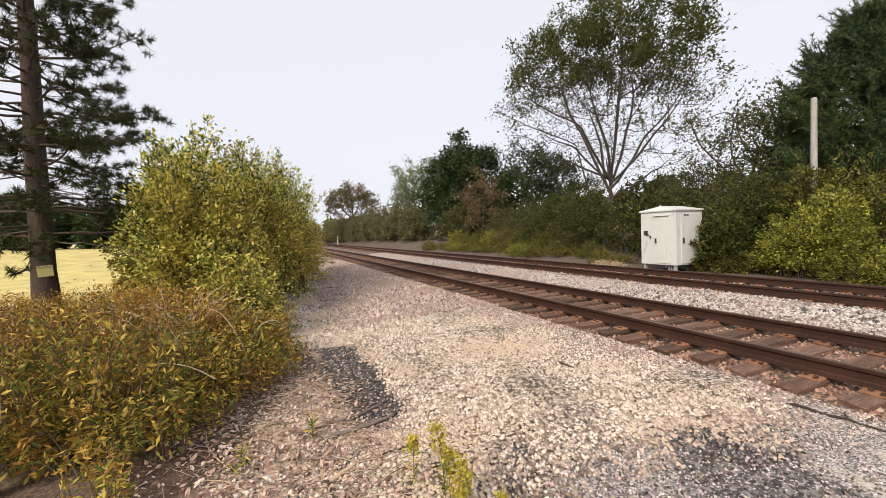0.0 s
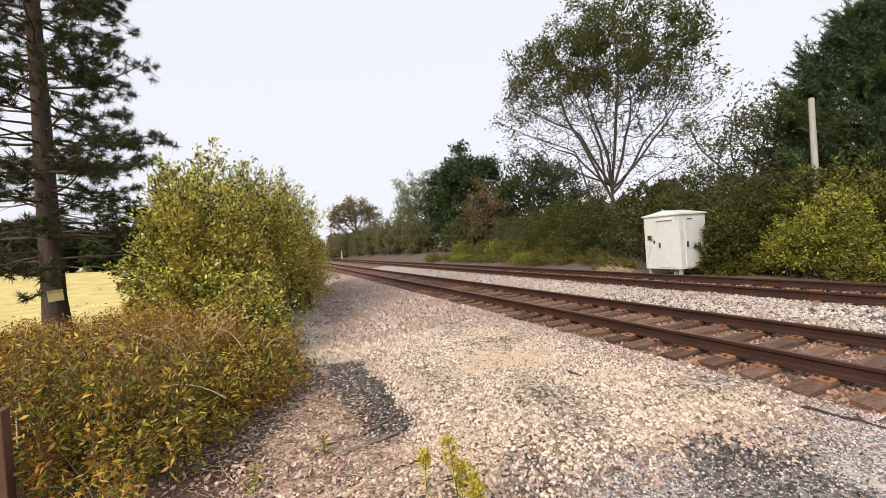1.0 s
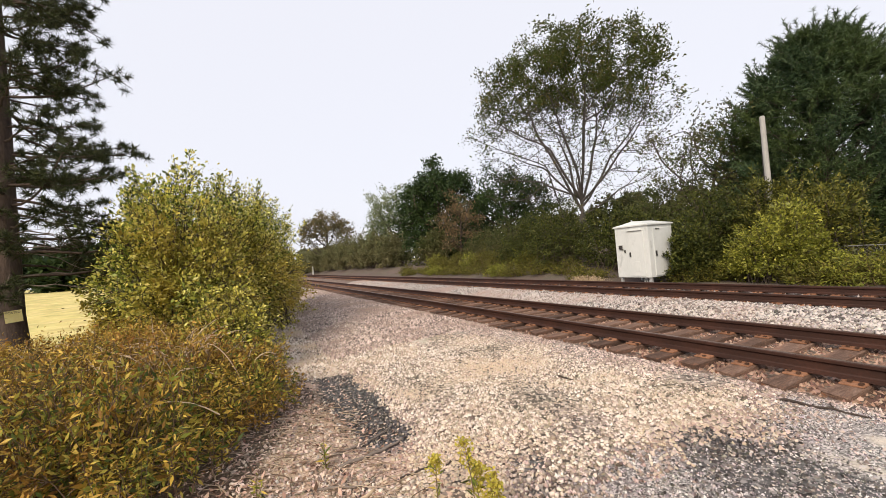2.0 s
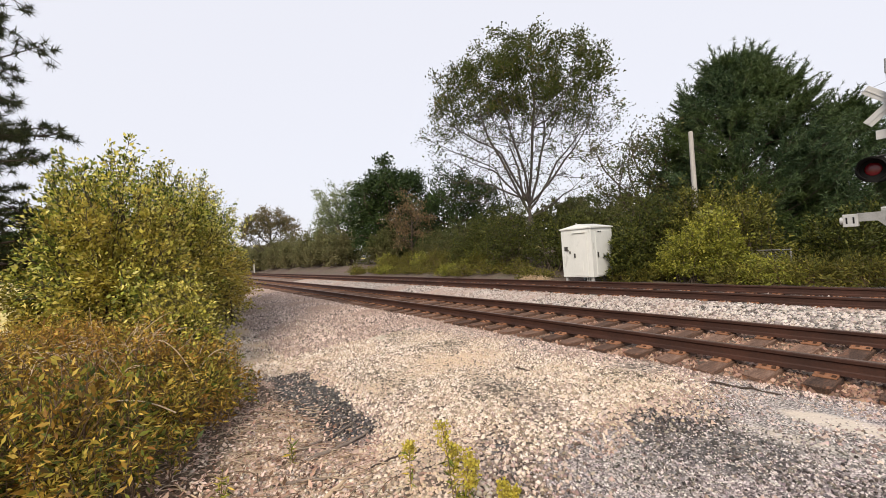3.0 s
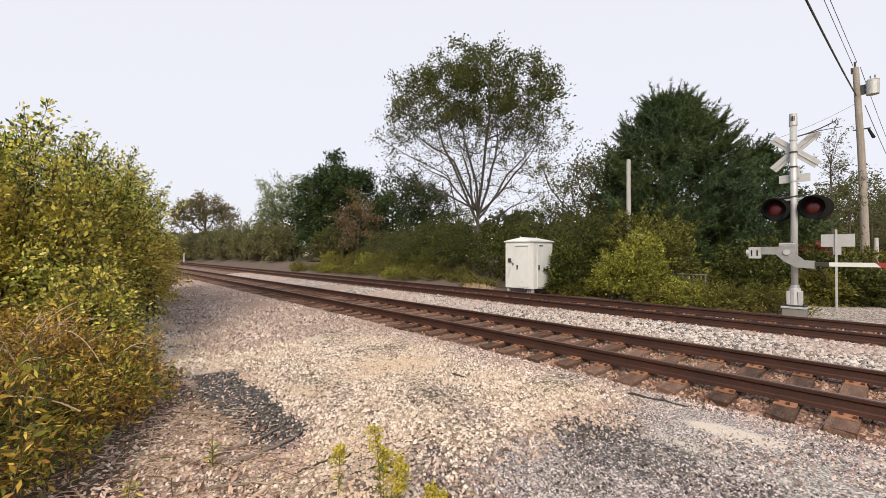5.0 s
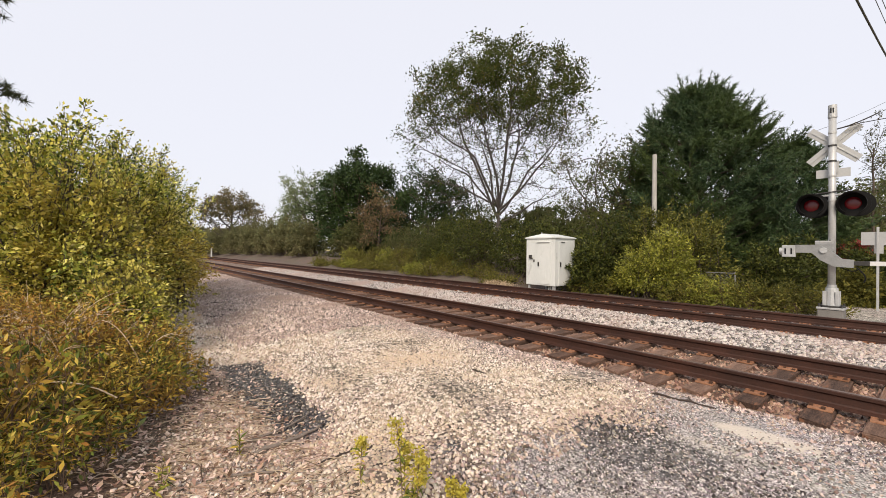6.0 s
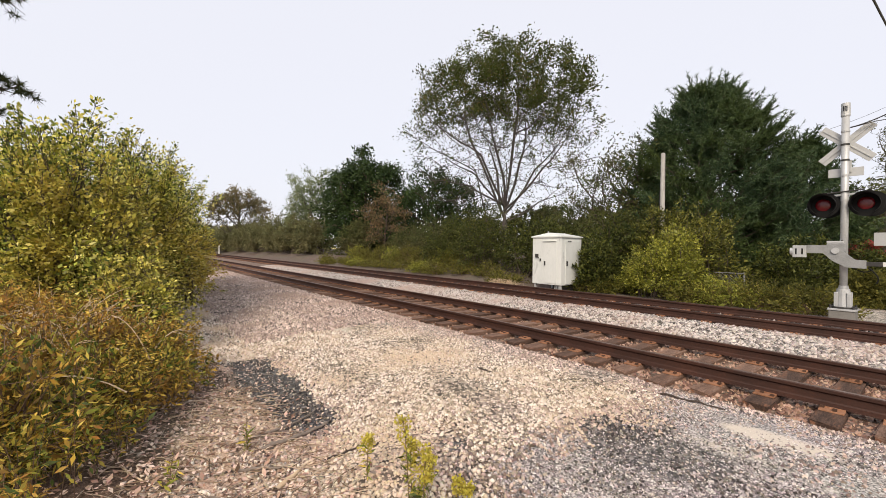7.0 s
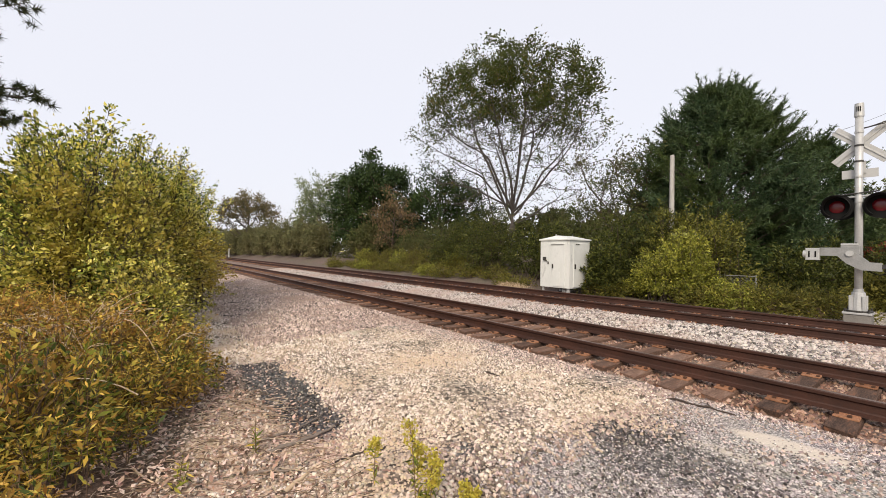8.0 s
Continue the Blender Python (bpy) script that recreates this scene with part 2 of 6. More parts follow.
POLE_WOOD = surface("silvered_pole_timber", [(0.160, 0.140, 0.120), (0.256, 0.228, 0.200), (0.336, 0.304, 0.272)], 3, 20, 0.9, 0, 0.5, 0.006, squash=(4, 4, 0.5))
POLE_PALE = surface("bleached_pole_timber", [(0.22, 0.215, 0.205), (0.36, 0.352, 0.335), (0.46, 0.45, 0.43)], 3, 20, 0.9, 0, 0.5, 0.006, squash=(4, 4, 0.5))
WIRE = surface("overhead_cable", [(0.03, 0.03, 0.03), (0.06, 0.06, 0.06)], 4, 40, 0.6, 0, 0.02, 0.001)
YELLOW_SIGN = surface("faded_yellow_card", [(0.70, 0.60, 0.22), (0.80, 0.71, 0.34)], 6, 40, 0.7, 0, 0.03, 0.001)
INK = surface("black_ink", [(0.012, 0.012, 0.012), (0.03, 0.03, 0.028)], 8, 60, 0.7, 0, 0.02, 0.001)
RUST_POST = surface("rust_brown_post", [(0.09, 0.045, 0.03), (0.16, 0.085, 0.055)], 5, 40, 0.8, 0.1, 0.2, 0.002)


def lens_mat(name, col):
    m, n, l, b = base_mat(name)
    b.inputs["Base Color"].default_value, b.inputs["Roughness"].default_value = (*col, 1), 0.25
    return m


LENS_DARK = lens_mat("unlit_red_lens", (0.12, 0.006, 0.010))


# ---- builders ----
def mesh_of(name, verts, faces, mats, smooth=False):
    me = bpy.data.meshes.new(name)
    me.from_pydata([tuple(v) for v in verts], [], faces)
    for mm in (mats if isinstance(mats, (list, tuple)) else [mats]):
        me.materials.append(mm)
    if smooth:
        me.polygons.foreach_set("use_smooth", [True] * len(me.polygons))
    me.update()
    return me


def mesh_np(name, verts, quads, material, smooth=False):
    """A mesh from arrays: verts (n, 3), quads (m, 3 or 4)."""
    me = bpy.data.meshes.new(name)
    k = quads.shape[1]
    me.vertices.add(len(verts))
    me.vertices.foreach_set("co", np.ascontiguousarray(verts, dtype=np.float32).ravel())
    me.loops.add(quads.size)
    me.loops.foreach_set("vertex_index", np.ascontiguousarray(quads, dtype=np.int32).ravel())
    me.polygons.add(len(quads))
    me.polygons.foreach_set("loop_start", np.arange(0, quads.size, k, dtype=np.int32))
    me.polygons.foreach_set("loop_total", np.full(len(quads), k, dtype=np.int32))
    if smooth:
        me.polygons.foreach_set("use_smooth", np.ones(len(quads), dtype=bool))
    me.materials.append(material)
    me.update(calc_edges=True)
    return me


def child(name, me, parent, label="", m=None):
    ob = new(name, me)
    ob.parent = parent
    if m is not None:
        ob.matrix_basis = m
    return tagged(ob, label=label)


def part(name, bm, material, parent, label="", smooth=False):
    me = bpy.data.meshes.new(name)
    bm.to_mesh(me)
    bm.free()
    me.materials.append(material)
    if smooth:
        me.polygons.foreach_set("use_smooth", [True] * len(me.polygons))
    return child(name, me, parent, label)


def thing(name, at=(0, 0, 0), label="", category="", group="", kind="", rz=0.0):
    ob = new(name)
    ob.empty_display_size = 0.2
    ob.matrix_basis = pose(*at, 0, 0, rz)
    return tagged(ob, label, category, group, kind)


def bm_box(bm, c, s, bevel=0.0, m=None):
    """A box of size s round c in bm, its edges bevelled."""
    t = bmesh.ops.create_cube(bm, size=1.0, matrix=(m or Matrix()) @ Matrix.Translation(c) @ Matrix.Diagonal((*s, 1)))
    if bevel:
        es = list({e for v in t["verts"] for e in v.link_edges})
        bmesh.ops.bevel(bm, geom=es, offset=bevel, segments=2, affect="EDGES", profile=0.6)
    return bm


def box(c, s, bevel=0.0, m=None):
    return bm_box(bmesh.new(), c, s, bevel, m)


def bm_cyl(bm, p0, p1, r0, r1=None, n=14):
    p0, p1 = Vector(p0), Vector(p1)
    d = p1 - p0
    rot = d.to_track_quat("Z", "Y").to_matrix().to_4x4()
    bmesh.ops.create_cone(bm, cap_ends=True, cap_tris=False, segments=n, radius1=r0, radius2=r0 if r1 is None else r1, depth=d.length, matrix=Matrix.Translation((p0 + p1) / 2) @ rot)
    return bm


def cyl(p0, p1, r0, r1=None, n=14):
    return bm_cyl(bmesh.new(), p0, p1, r0, r1, n)


def tubes(paths, n=5):
    """Tapered tubes along paths of (points, radii); returns verts and quads."""
    vs, qs, off = [], [], 0
    ang = np.arange(n) * 2 * np.pi / n
    ca, sa_ = np.cos(ang), np.sin(ang)
    for pts, rad in paths:
        pts, rad = np.asarray(pts, float), np.asarray(rad, float)
        k = len(pts)
        d = np.gradient(pts, axis=0)
        d /= np.linalg.norm(d, axis=1, keepdims=True) + 1e-9
        ref = np.array([0.0, 0, 1]) if abs(d[0, 2]) < 0.8 else np.array([1.0, 0, 0])
        u = np.cross(d, ref)
        u /= np.linalg.norm(u, axis=1, keepdims=True) + 1e-9
        w = np.cross(d, u)
        ring = pts[:, None, :] + rad[:, None, None] * (ca[None, :, None] * u[:, None, :] + sa_[None, :, None] * w[:, None, :])
        vs.append(ring.reshape(-1, 3))
        i = np.arange(k - 1)[:, None] * n + np.arange(n)[None, :]
        j = np.arange(k - 1)[:, None] * n + (np.arange(n)[None, :] + 1) % n
        qs.append(np.stack([i, j, j + n, i + n], -1).reshape(-1, 4) + off)
        off += k * n
    return np.concatenate(vs), np.concatenate(qs)


def unit(v):
    return v / (np.linalg.norm(v, axis=-1, keepdims=True) + 1e-9)


def leaf_quads(rng, pts, size, aspect=0.5, up=0.4, droop=0.0, spread=0.35, along=None, plain=False):
    """One folded leaf at each point; along: the way the leaves point."""
    n = len(pts)
    d = rng.normal(size=(n, 3)) if along is None else along + rng.normal(size=(n, 3)) * 0.45
    d[:, 2] -= droop
    d = unit(d)
    nrm = unit(rng.normal(size=(n, 3)) + np.array([0, 0, up * 2]))
    s = unit(np.cross(d, nrm))
    nn = np.cross(s, d)
    ln = size * (1 + spread * rng.normal(size=(n, 1))).clip(0.45, 1.9)
    wd = ln * aspect * 0.5
    if plain:  # far off: three corners
        v = np.stack([pts - s * wd * 0.9, pts + s * wd * 0.9, pts + d * ln * 0.95], 1).reshape(-1, 3)
        return v, np.arange(3 * n).reshape(-1, 3)
    a = pts
    mid = pts + d * ln * 0.45 + nn * wd * 0.25
    v = np.stack([a, mid + s * wd, pts + d * ln, mid - s * wd], 1).reshape(-1, 3)
    return v, np.arange(4 * n).reshape(-1, 4)


def needle_tris(rng, centres, axes, per, length, width, fan=0.8):
    """Bursts of thin needles round each centre, leaning along its axis."""
    n = len(centres)
    c = np.repeat(centres, per, 0)
    ax = np.repeat(axes, per, 0)
    d = unit(rng.normal(size=(n * per, 3)) * fan + ax)
    s = unit(np.cross(d, rng.normal(size=(n * per, 3)))) * width
    ln = length * rng.uniform(0.7, 1.15, (n * per, 1))
    b = c - ax * rng.uniform(0, 0.9, (n * per, 1)) * length * 0.8
    v = np.stack([b - s, b + s, b + d * ln], 1).reshape(-1, 3)
    return v, np.arange(3 * n * per).reshape(-1, 3)


def bezier(p0, p1, p2, k):
    t = np.linspace(0, 1, k)[:, None]
    return (1 - t) ** 2 * p0 + 2 * t * (1 - t) * p1 + t ** 2 * p2


def blend(a, b, x):
    t = np.clip((x - a) / (b - a), 0, 1)
    return t * t * (3 - 2 * t)


# ---- plan (metres): tracks run along x, the road along y ----
RAIL_Y = (6.03, 7.535, 10.11, 11.615)
RAIL_Z = (0.25, 0.25, 0.345, 0.345)
ROAD_X0, ROAD_X1 = 0.40, 7.6


def path_y(x):
    return 1.75 + np.clip(-x - 6, 0, 40) * 0.085 - 0.75 * blend(-3.7, -2.3, x)


def height(x, y):
    """Ground level."""
    h = -0.09 * np.exp(-((y - path_y(x)) / 0.75) ** 2) * blend(0.5, -2.5, x)
    h = h + 0.03 * blend(3.0, 4.6, y) - 0.036 * blend(5.1, 5.7, y) + 0.036 * blend(7.9, 8.6, y)
    h = h + 0.10 * blend(8.4, 9.4, y) - 0.13 * blend(12.3, 14.0, y)
    bank = blend(-10.5, -16, x) * blend(13.2, 17.5, y)
    h = h + 0.85 * bank
    h = h + 0.5 * blend(16, 30, y) * blend(-3, -9, x)
    h = h + 1.1 * blend(-12, -70, y) + 0.9 * blend(-22, -80, x) * blend(0, -6, y)
    h = h + 0.06 * blend(0.6, -0.6, y) * blend(-2.0, -4.0, x)
    return h


def axis(lo, hi, dlo, dhi, step, grow=1.22):
    mid = list(np.arange(dlo, dhi + 1e-6, step))
    left, right, s = [], [], step
    p = dlo
    while p > lo:
        s *= grow
        p -= s
        left.append(p)
    s, p = step, dhi
    while p < hi:
        s *= grow
        p += s
        right.append(p)
    return np.array(left[::-1] + mid + right)


GX, GY = axis(-900, 700, -15, 1.2, 0.1), axis(-700, 900, -2.0, 14.4, 0.1)
gx, gy = np.meshgrid(GX, GY)
gz = height(gx, gy)
rough_near = np.array([noise.noise((a * 1.3, b * 1.3, 0.0)) * 0.018 + noise.noise((a * 6, b * 6, 3.0)) * 0.007 if -40 < a < 20 and -20 < b < 40 else 0.0 for a, b in zip(gx.ravel(), gy.ravel())]).reshape(gx.shape)
gz = gz + rough_near
road_mask = (gx > ROAD_X0 + 0.2 + 0.95 * (gy < 5.4)) & (gx < ROAD_X1 - 0.2)
gz = np.where(road_mask, np.minimum(gz, -0.12), gz)
nx, ny = len(GX), len(GY)
gi = np.arange(nx * ny).reshape(ny, nx)
gq = np.stack([gi[:-1, :-1], gi[:-1, 1:], gi[1:, 1:], gi[1:, :-1]], -1).reshape(-1, 4)
gv = np.stack([gx, gy, gz], -1).reshape(-1, 3)


def weed_edge(x):
    """How far the thicket reaches towards the path."""
    return 0.05 + 1.05 * blend(-3.2, -5.2, x) - 0.55 * blend(-6.4, -8.5, x) + 0.12 * np.sin(x * 3.1)


def zone_values(x, y):
    """How much of each surface lies at a place: path soil, cinders, cream gravel, field, dust, litter."""
    wob = np.array([noise.noise((a * 0.9, b * 0.9, 7.0)) + 0.5 * noise.noise((a * 2.7, b * 2.7, 1.0)) for a, b in zip(x, y)])
    yp = path_y(x)
    cinder = np.exp(-((y - yp - 0.02 + 0.20 * wob) / 0.36) ** 2) * 1.05 * (0.52 + 0.48 * blend(-8.0, -5.0, x)) * blend(-17, -9, x) * blend(-3.1, -3.9, x + 0.3 * wob)
    spot = lambda cx, cy, rx, ry, k=0.6: np.exp(-(((x - cx) / rx) ** 2 + ((y - cy) / ry) ** 2) * (1 + k * wob))
    grit = blend(-2.3, -1.3, x + 0.75 * wob + 0.25 * blend(4.4, 3.4, y)) * blend(5.5, 5.15, y + 0.1 * wob) * blend(2.1, 2.7, y + 0.2 * wob)
    dark_r = 1.0 * spot(-1.48, 3.78, 0.42, 0.34, 1.0) + 0.55 * spot(-1.45, 3.1, 0.35, 0.45, 1.2) + 0.5 * spot(-0.75, 3.7, 0.6, 0.3, 1.2) + 0.5 * spot(-1.75, 4.45, 0.35, 0.15, 1.0) + 0.7 * spot(-2.45, 2.5, 0.20, 0.22) + 0.7 * spot(-2.1, 2.25, 0.22, 0.2)
    dust = 1.5 * np.exp(-(((x + 0.84) / 0.42) ** 2 + ((y - 4.72 - 0.04 * (x + 0.8)) / 0.15) ** 2) * (1 + 0.6 * wob)) + 0.75 * spot(-1.05, 4.22, 0.42, 0.12, 0.9) + 0.8 * spot(0.12, 4.95, 0.4, 0.28, 0.8) + 0.55 * spot(-0.35, 4.1, 0.35, 0.2, 0.9) + 0.55 * spot(-1.95, 4.25, 0.28, 0.14, 0.8) + 0.8 * spot(-7.6, 3.6, 1.3, 0.5, 0.8) + 0.9 * np.exp(-(((x + 9.6) / 1.1) ** 2 + ((y - 2.1) / 0.22) ** 2))
    cream = blend(1.65, 2.25, y - 0.25 * wob + 0.8 * blend(-3.6, -2.4, x) - np.clip(-x - 5, 0, 30) * 0.06) * blend(5.35, 4.55, y + 0.35 * wob + 0.12 * np.clip(-x - 4, 0, 6)) * blend(-13, -8, x) * (1 - grit)
    soil = blend(-1.5, -2.5, x) * np.clip(blend(0.42 + 0.85 * blend(-8, -12, x), 0.05, y - yp + 0.25 * wob), 0, 1)
    field = np.clip(blend(-3.0, -5.5, y + wob * 0.6) * blend(-2, -4, x) + blend(25, 29, y) * blend(-3, -1.5, x) + blend(30, 40, y) + blend(9, 12, x) * blend(14, 13, y) * blend(5.5, 4.0, y) + blend(-2, -10, y), 0, 1)
    bank = np.clip(blend(12.9, 13.5, y + 0.2 * wob) * blend(-2.6, -3.6, x), 0, 1)
    # ballast bed, where shade between the stones is painted in
    gap_shade = blend(5.2, 5.6, y) * blend(13.2, 12.8, y)
    humus = blend(0.50, 0.0, y - weed_edge(x) + 0.3 * wob) * blend(-2.5, -3.1, x + 0.3 * wob) * blend(-14, -10, x) * blend(-6.5, -5, y)
    return soil, np.clip(cinder, 0, 1), np.clip(dark_r, 0, 1), cream, np.clip(dust, 0, 1), field, bank, gap_shade, grit, humus


ground_me = mesh_np("ground", gv, gq, bpy.data.materials.new("mixed_ground"), True)
for zname, zval in zip(("soil", "cinder", "dark", "cream", "dust", "field", "bank", "gap_shade", "grit", "humus"), zone_values(gv[:, 0], gv[:, 1])):
    at = ground_me.attributes.new(zname, "FLOAT", "POINT")
    at.data.foreach_set("value", zval.astype(np.float32))


def finish_ground_material():
    m = ground_me.materials[0]
    m.use_nodes = True
    n, l = m.node_tree.nodes, m.node_tree.links
    b = n["Principled BSDF"]
    tc = n.new("ShaderNodeTexCoord").outputs["Object"]
    vor = n.new("ShaderNodeTexVoronoi")
    vor.inputs["Scale"].default_value = 26
    l.new(tc, vor.inputs["Vector"])
    sep = n.new("ShaderNodeSeparateColor")
    l.new(vor.outputs["Color"], sep.inputs[0])
    pebble = sep.outputs[0]
    grain = noise_node(n, l, tc, 55, 5, 0.7)
    broad = noise_node(n, l, tc, 0.7, 4, 0.6)

    def stones(cols):
        r = ramp_node(n, cols)
        l.new(pebble, r.inputs[0])
        return r.outputs[0]

    vor_f = n.new("ShaderNodeTexVoronoi")
    vor_f.inputs["Scale"].default_value = 75
    l.new(tc, vor_f.inputs["Vector"])
    sep_f = n.new("ShaderNodeSeparateColor")
    l.new(vor_f.outputs["Color"], sep_f.inputs[0])

    def fine_stones(cols):
        r = ramp_node(n, cols)
        l.new(sep_f.outputs[1], r.inputs[0])
        return r.outputs[0]

    def attr(k):
        a = n.new("ShaderNodeAttribute")
        a.attribute_name = k
        return a.outputs["Fac"]

    def ragged(k, lo=0.35, hi=0.65):
        add = n.new("ShaderNodeMath")
        add.operation = "MULTIPLY_ADD"
        l.new(grain.outputs[0], add.inputs[0])
        add.inputs[1].default_value = 0.5
        sub = n.new("ShaderNodeMath")
        sub.operation = "SUBTRACT"
        l.new(attr(k), sub.inputs[0])
        sub.inputs[1].default_value = 0.25
        l.new(sub.outputs[0], add.inputs[2])
        return stretch(n, l, add.outputs[0], lo, hi)

    col = stones([(0.045, 0.038, 0.034), (0.155, 0.128, 0.112), (0.35, 0.295, 0.26), (0.60, 0.52, 0.465)])
    # bed under cream gravel, darker than its stones to paint shade between them
    col = mix_col(n, l, ragged("cream"), col, stones([(0.035, 0.027, 0.021), (0.11, 0.085, 0.066), (0.27, 0.21, 0.165), (0.52, 0.43, 0.35)]))
    col = mix_col(n, l, ragged("grit"), col, fine_stones([(0.07, 0.061, 0.061), (0.18, 0.158, 0.156), (0.34, 0.30, 0.29), (0.58, 0.52, 0.50)]))
    soil_r = ramp_node(n, [(0.16, 0.10, 0.070), (0.44, 0.31, 0.23), (0.68, 0.53, 0.43)])
    l.new(stretch(n, l, grain.outputs[0], 0.3, 0.7), soil_r.inputs[0])
    col = mix_col(n, l, ragged("soil"), col, soil_r.outputs[0])
    humus_r = ramp_node(n, [(0.03, 0.020, 0.014), (0.10, 0.067, 0.048), (0.24, 0.17, 0.13)])
    l.new(stretch(n, l, grain.outputs[0], 0.3, 0.7), humus_r.inputs[0])
    col = mix_col(n, l, ragged("humus"), col, humus_r.outputs[0])
    col = mix_col(n, l, ragged("cinder"), col, stones([(0.022, 0.021, 0.022), (0.045, 0.042, 0.043), (0.075, 0.07, 0.07), (0.15, 0.14, 0.135)]))
    col = mix_col(n, l, ragged("dark"), col, stones([(0.028, 0.026, 0.028), (0.06, 0.056, 0.058), (0.10, 0.095, 0.095), (0.24, 0.22, 0.215)]))
    col = mix_col(n, l, ragged("dust", 0.42, 0.8), col, (0.52, 0.44, 0.375))
    # rust-brown ballast bed, darkened to stand for shade between the stones
    col = mix_col(n, l, ragged("gap_shade"), col, stones([(0.05, 0.034, 0.026), (0.13, 0.088, 0.066), (0.26, 0.18, 0.14)]))
    bank_r = ramp_node(n, [(0.045, 0.034, 0.026), (0.10, 0.074, 0.058), (0.20, 0.155, 0.125)])
    l.new(stretch(n, l, grain.outputs[0], 0.3, 0.7), bank_r.inputs[0])
    col = mix_col(n, l, ragged("bank"), col, bank_r.outputs[0])
    field_r = ramp_node(n, [(0.36, 0.30, 0.09), (0.52, 0.43, 0.15), (0.62, 0.53, 0.22)])
    l.new(stretch(n, l, broad.outputs[0], 0.3, 0.7), field_r.inputs[0])
    f2 = mix_col(n, l, 0.4, field_r.outputs[0], grain.outputs[1], "SOFT_LIGHT")
    col = mix_col(n, l, ragged("field"), col, f2)
    col = mix_col(n, l, 0.25, col, broad.outputs[1], "SOFT_LIGHT")
    l.new(col, b.inputs["Base Color"])
    b.inputs["Roughness"].default_value = 0.95
    bp = n.new("ShaderNodeBump")
    bp.inputs["Strength"].default_value, bp.inputs["Distance"].default_value = 0.45, 0.015
    l.new(vor.outputs["Distance"], bp.inputs["Height"])
    bp2 = n.new("ShaderNodeBump")
    bp2.inputs["Strength"].default_value, bp2.inputs["Distance"].default_value = 0.4, 0.01
    l.new(grain.outputs[0], bp2.inputs["Height"])
    l.new(bp.outputs[0], bp2.inputs["Normal"])
    l.new(bp2.outputs[0], b.inputs["Normal"])


finish_ground_material()
ground = tagged(new("ground", ground_me), "gravelly railway verge with dirt path and dry yellow field", "ground", kind="structure")


def level(x, y):
    return float(height(np.float64(x), np.float64(y)))


# ---- road and crossing ----
def strip(name, x0, x1, ys, zs, thick, material, parent, label=""):
    slope = 0.5 if thick > 0.21 else 0.0
    """A slab whose top follows (ys, zs)."""
    v, f = [], []
    for yy, zz in zip(ys, zs):
        v += [(x0, yy, zz), (x1, yy, zz), (x1 + slope, yy, zz - thick), (x0 - slope, yy, zz - thick)]
    for i in range(len(ys) - 1):
        a, b = 4 * i, 4 * i + 4
        f += [(a, a + 1, b + 1, b), (a + 1, a + 2, b + 2, b + 1), (a + 2, a + 3, b + 3, b + 2), (a + 3, a, b, b + 3)]
    f += [(3, 2, 1, 0), (4 * len(ys) - 4, 4 * len(ys) - 3, 4 * len(ys) - 2, 4 * len(ys) - 1)]
    return child(name, mesh_of(name, v, f, material), parent, label)


road = thing("road", (0, 0, 0), "worn grey asphalt road crossing two railway tracks", "road", kind="structure")
strip("near_lane_slab", ROAD_X0 + 0.95, ROAD_X1, [-60, 0, 2.5, 4.6, 5.94], [0.02, 0.03, 0.09, 0.22, 0.243], 0.4, ASPHALT, road)
strip("crossing_panel", ROAD_X0, ROAD_X1, [6.14, 7.42], [0.243, 0.243], 0.2, ASPHALT, road)
strip("crossing_panel", ROAD_X0, ROAD_X1, [7.62, 8.6, 10.02], [0.243, 0.275, 0.338], 0.2, ASPHALT, road)
strip("crossing_panel", ROAD_X0, ROAD_X1, [10.22, 11.50], [0.338, 0.338], 0.2, ASPHALT, road)
strip("far_lane_slab", ROAD_X0 + 0.3, ROAD_X1, [11.70, 13.2, 16, 22, 40, 70, 130, 300], [0.338, 0.30, 0.16, 0.08, 0.20, 0.6, 1.4, 2.0], 0.24, ASPHALT, road)
strip("edge_line", ROAD_X0 + 0.55, ROAD_X0 + 0.65, [12.6, 13.2, 16, 22, 40, 70, 130], [0.324, 0.304, 0.164, 0.084, 0.204, 0.604, 1.404], 0.003, ROAD_PAINT, road, "worn white edge line")
strip("stop_line", ROAD_X0 + 0.45, ROAD_X0 + 3.4, [16.2, 16.7], [0.161, 0.154], 0.004, ROAD_PAINT, road, "worn white stop line")


# ---- rails ----
def rail_mesh(x0, x1, top_mat):
    """A rolled rail: foot, web and rounded head, top at z = 0."""
    prof = [(-0.070, -0.172), (0.070, -0.172), (0.070, -0.162), (0.016, -0.143), (0.009, -0.128), (0.009, -0.058), (0.034, -0.040), (0.036, -0.010), (0.026, -0.001), (0.0, 0.0), (-0.026, -0.001), (-0.036, -0.010), (-0.034, -0.040), (-0.009, -0.058), (-0.009, -0.128), (-0.016, -0.143), (-0.070, -0.162)]
    k = len(prof)
    v = [(x0, a, b) for a, b in prof] + [(x1, a, b) for a, b in prof]
    f = [(i, (i + 1) % k, (i + 1) % k + k, i + k) for i in range(k)]
    f += [tuple(range(k))[::-1], tuple(range(k, 2 * k))]
    me = mesh_of("rail", v, f, [RUST_RAIL, top_mat])
    for i in (8, 9):
        me.polygons[i].material_index = 1
    return me


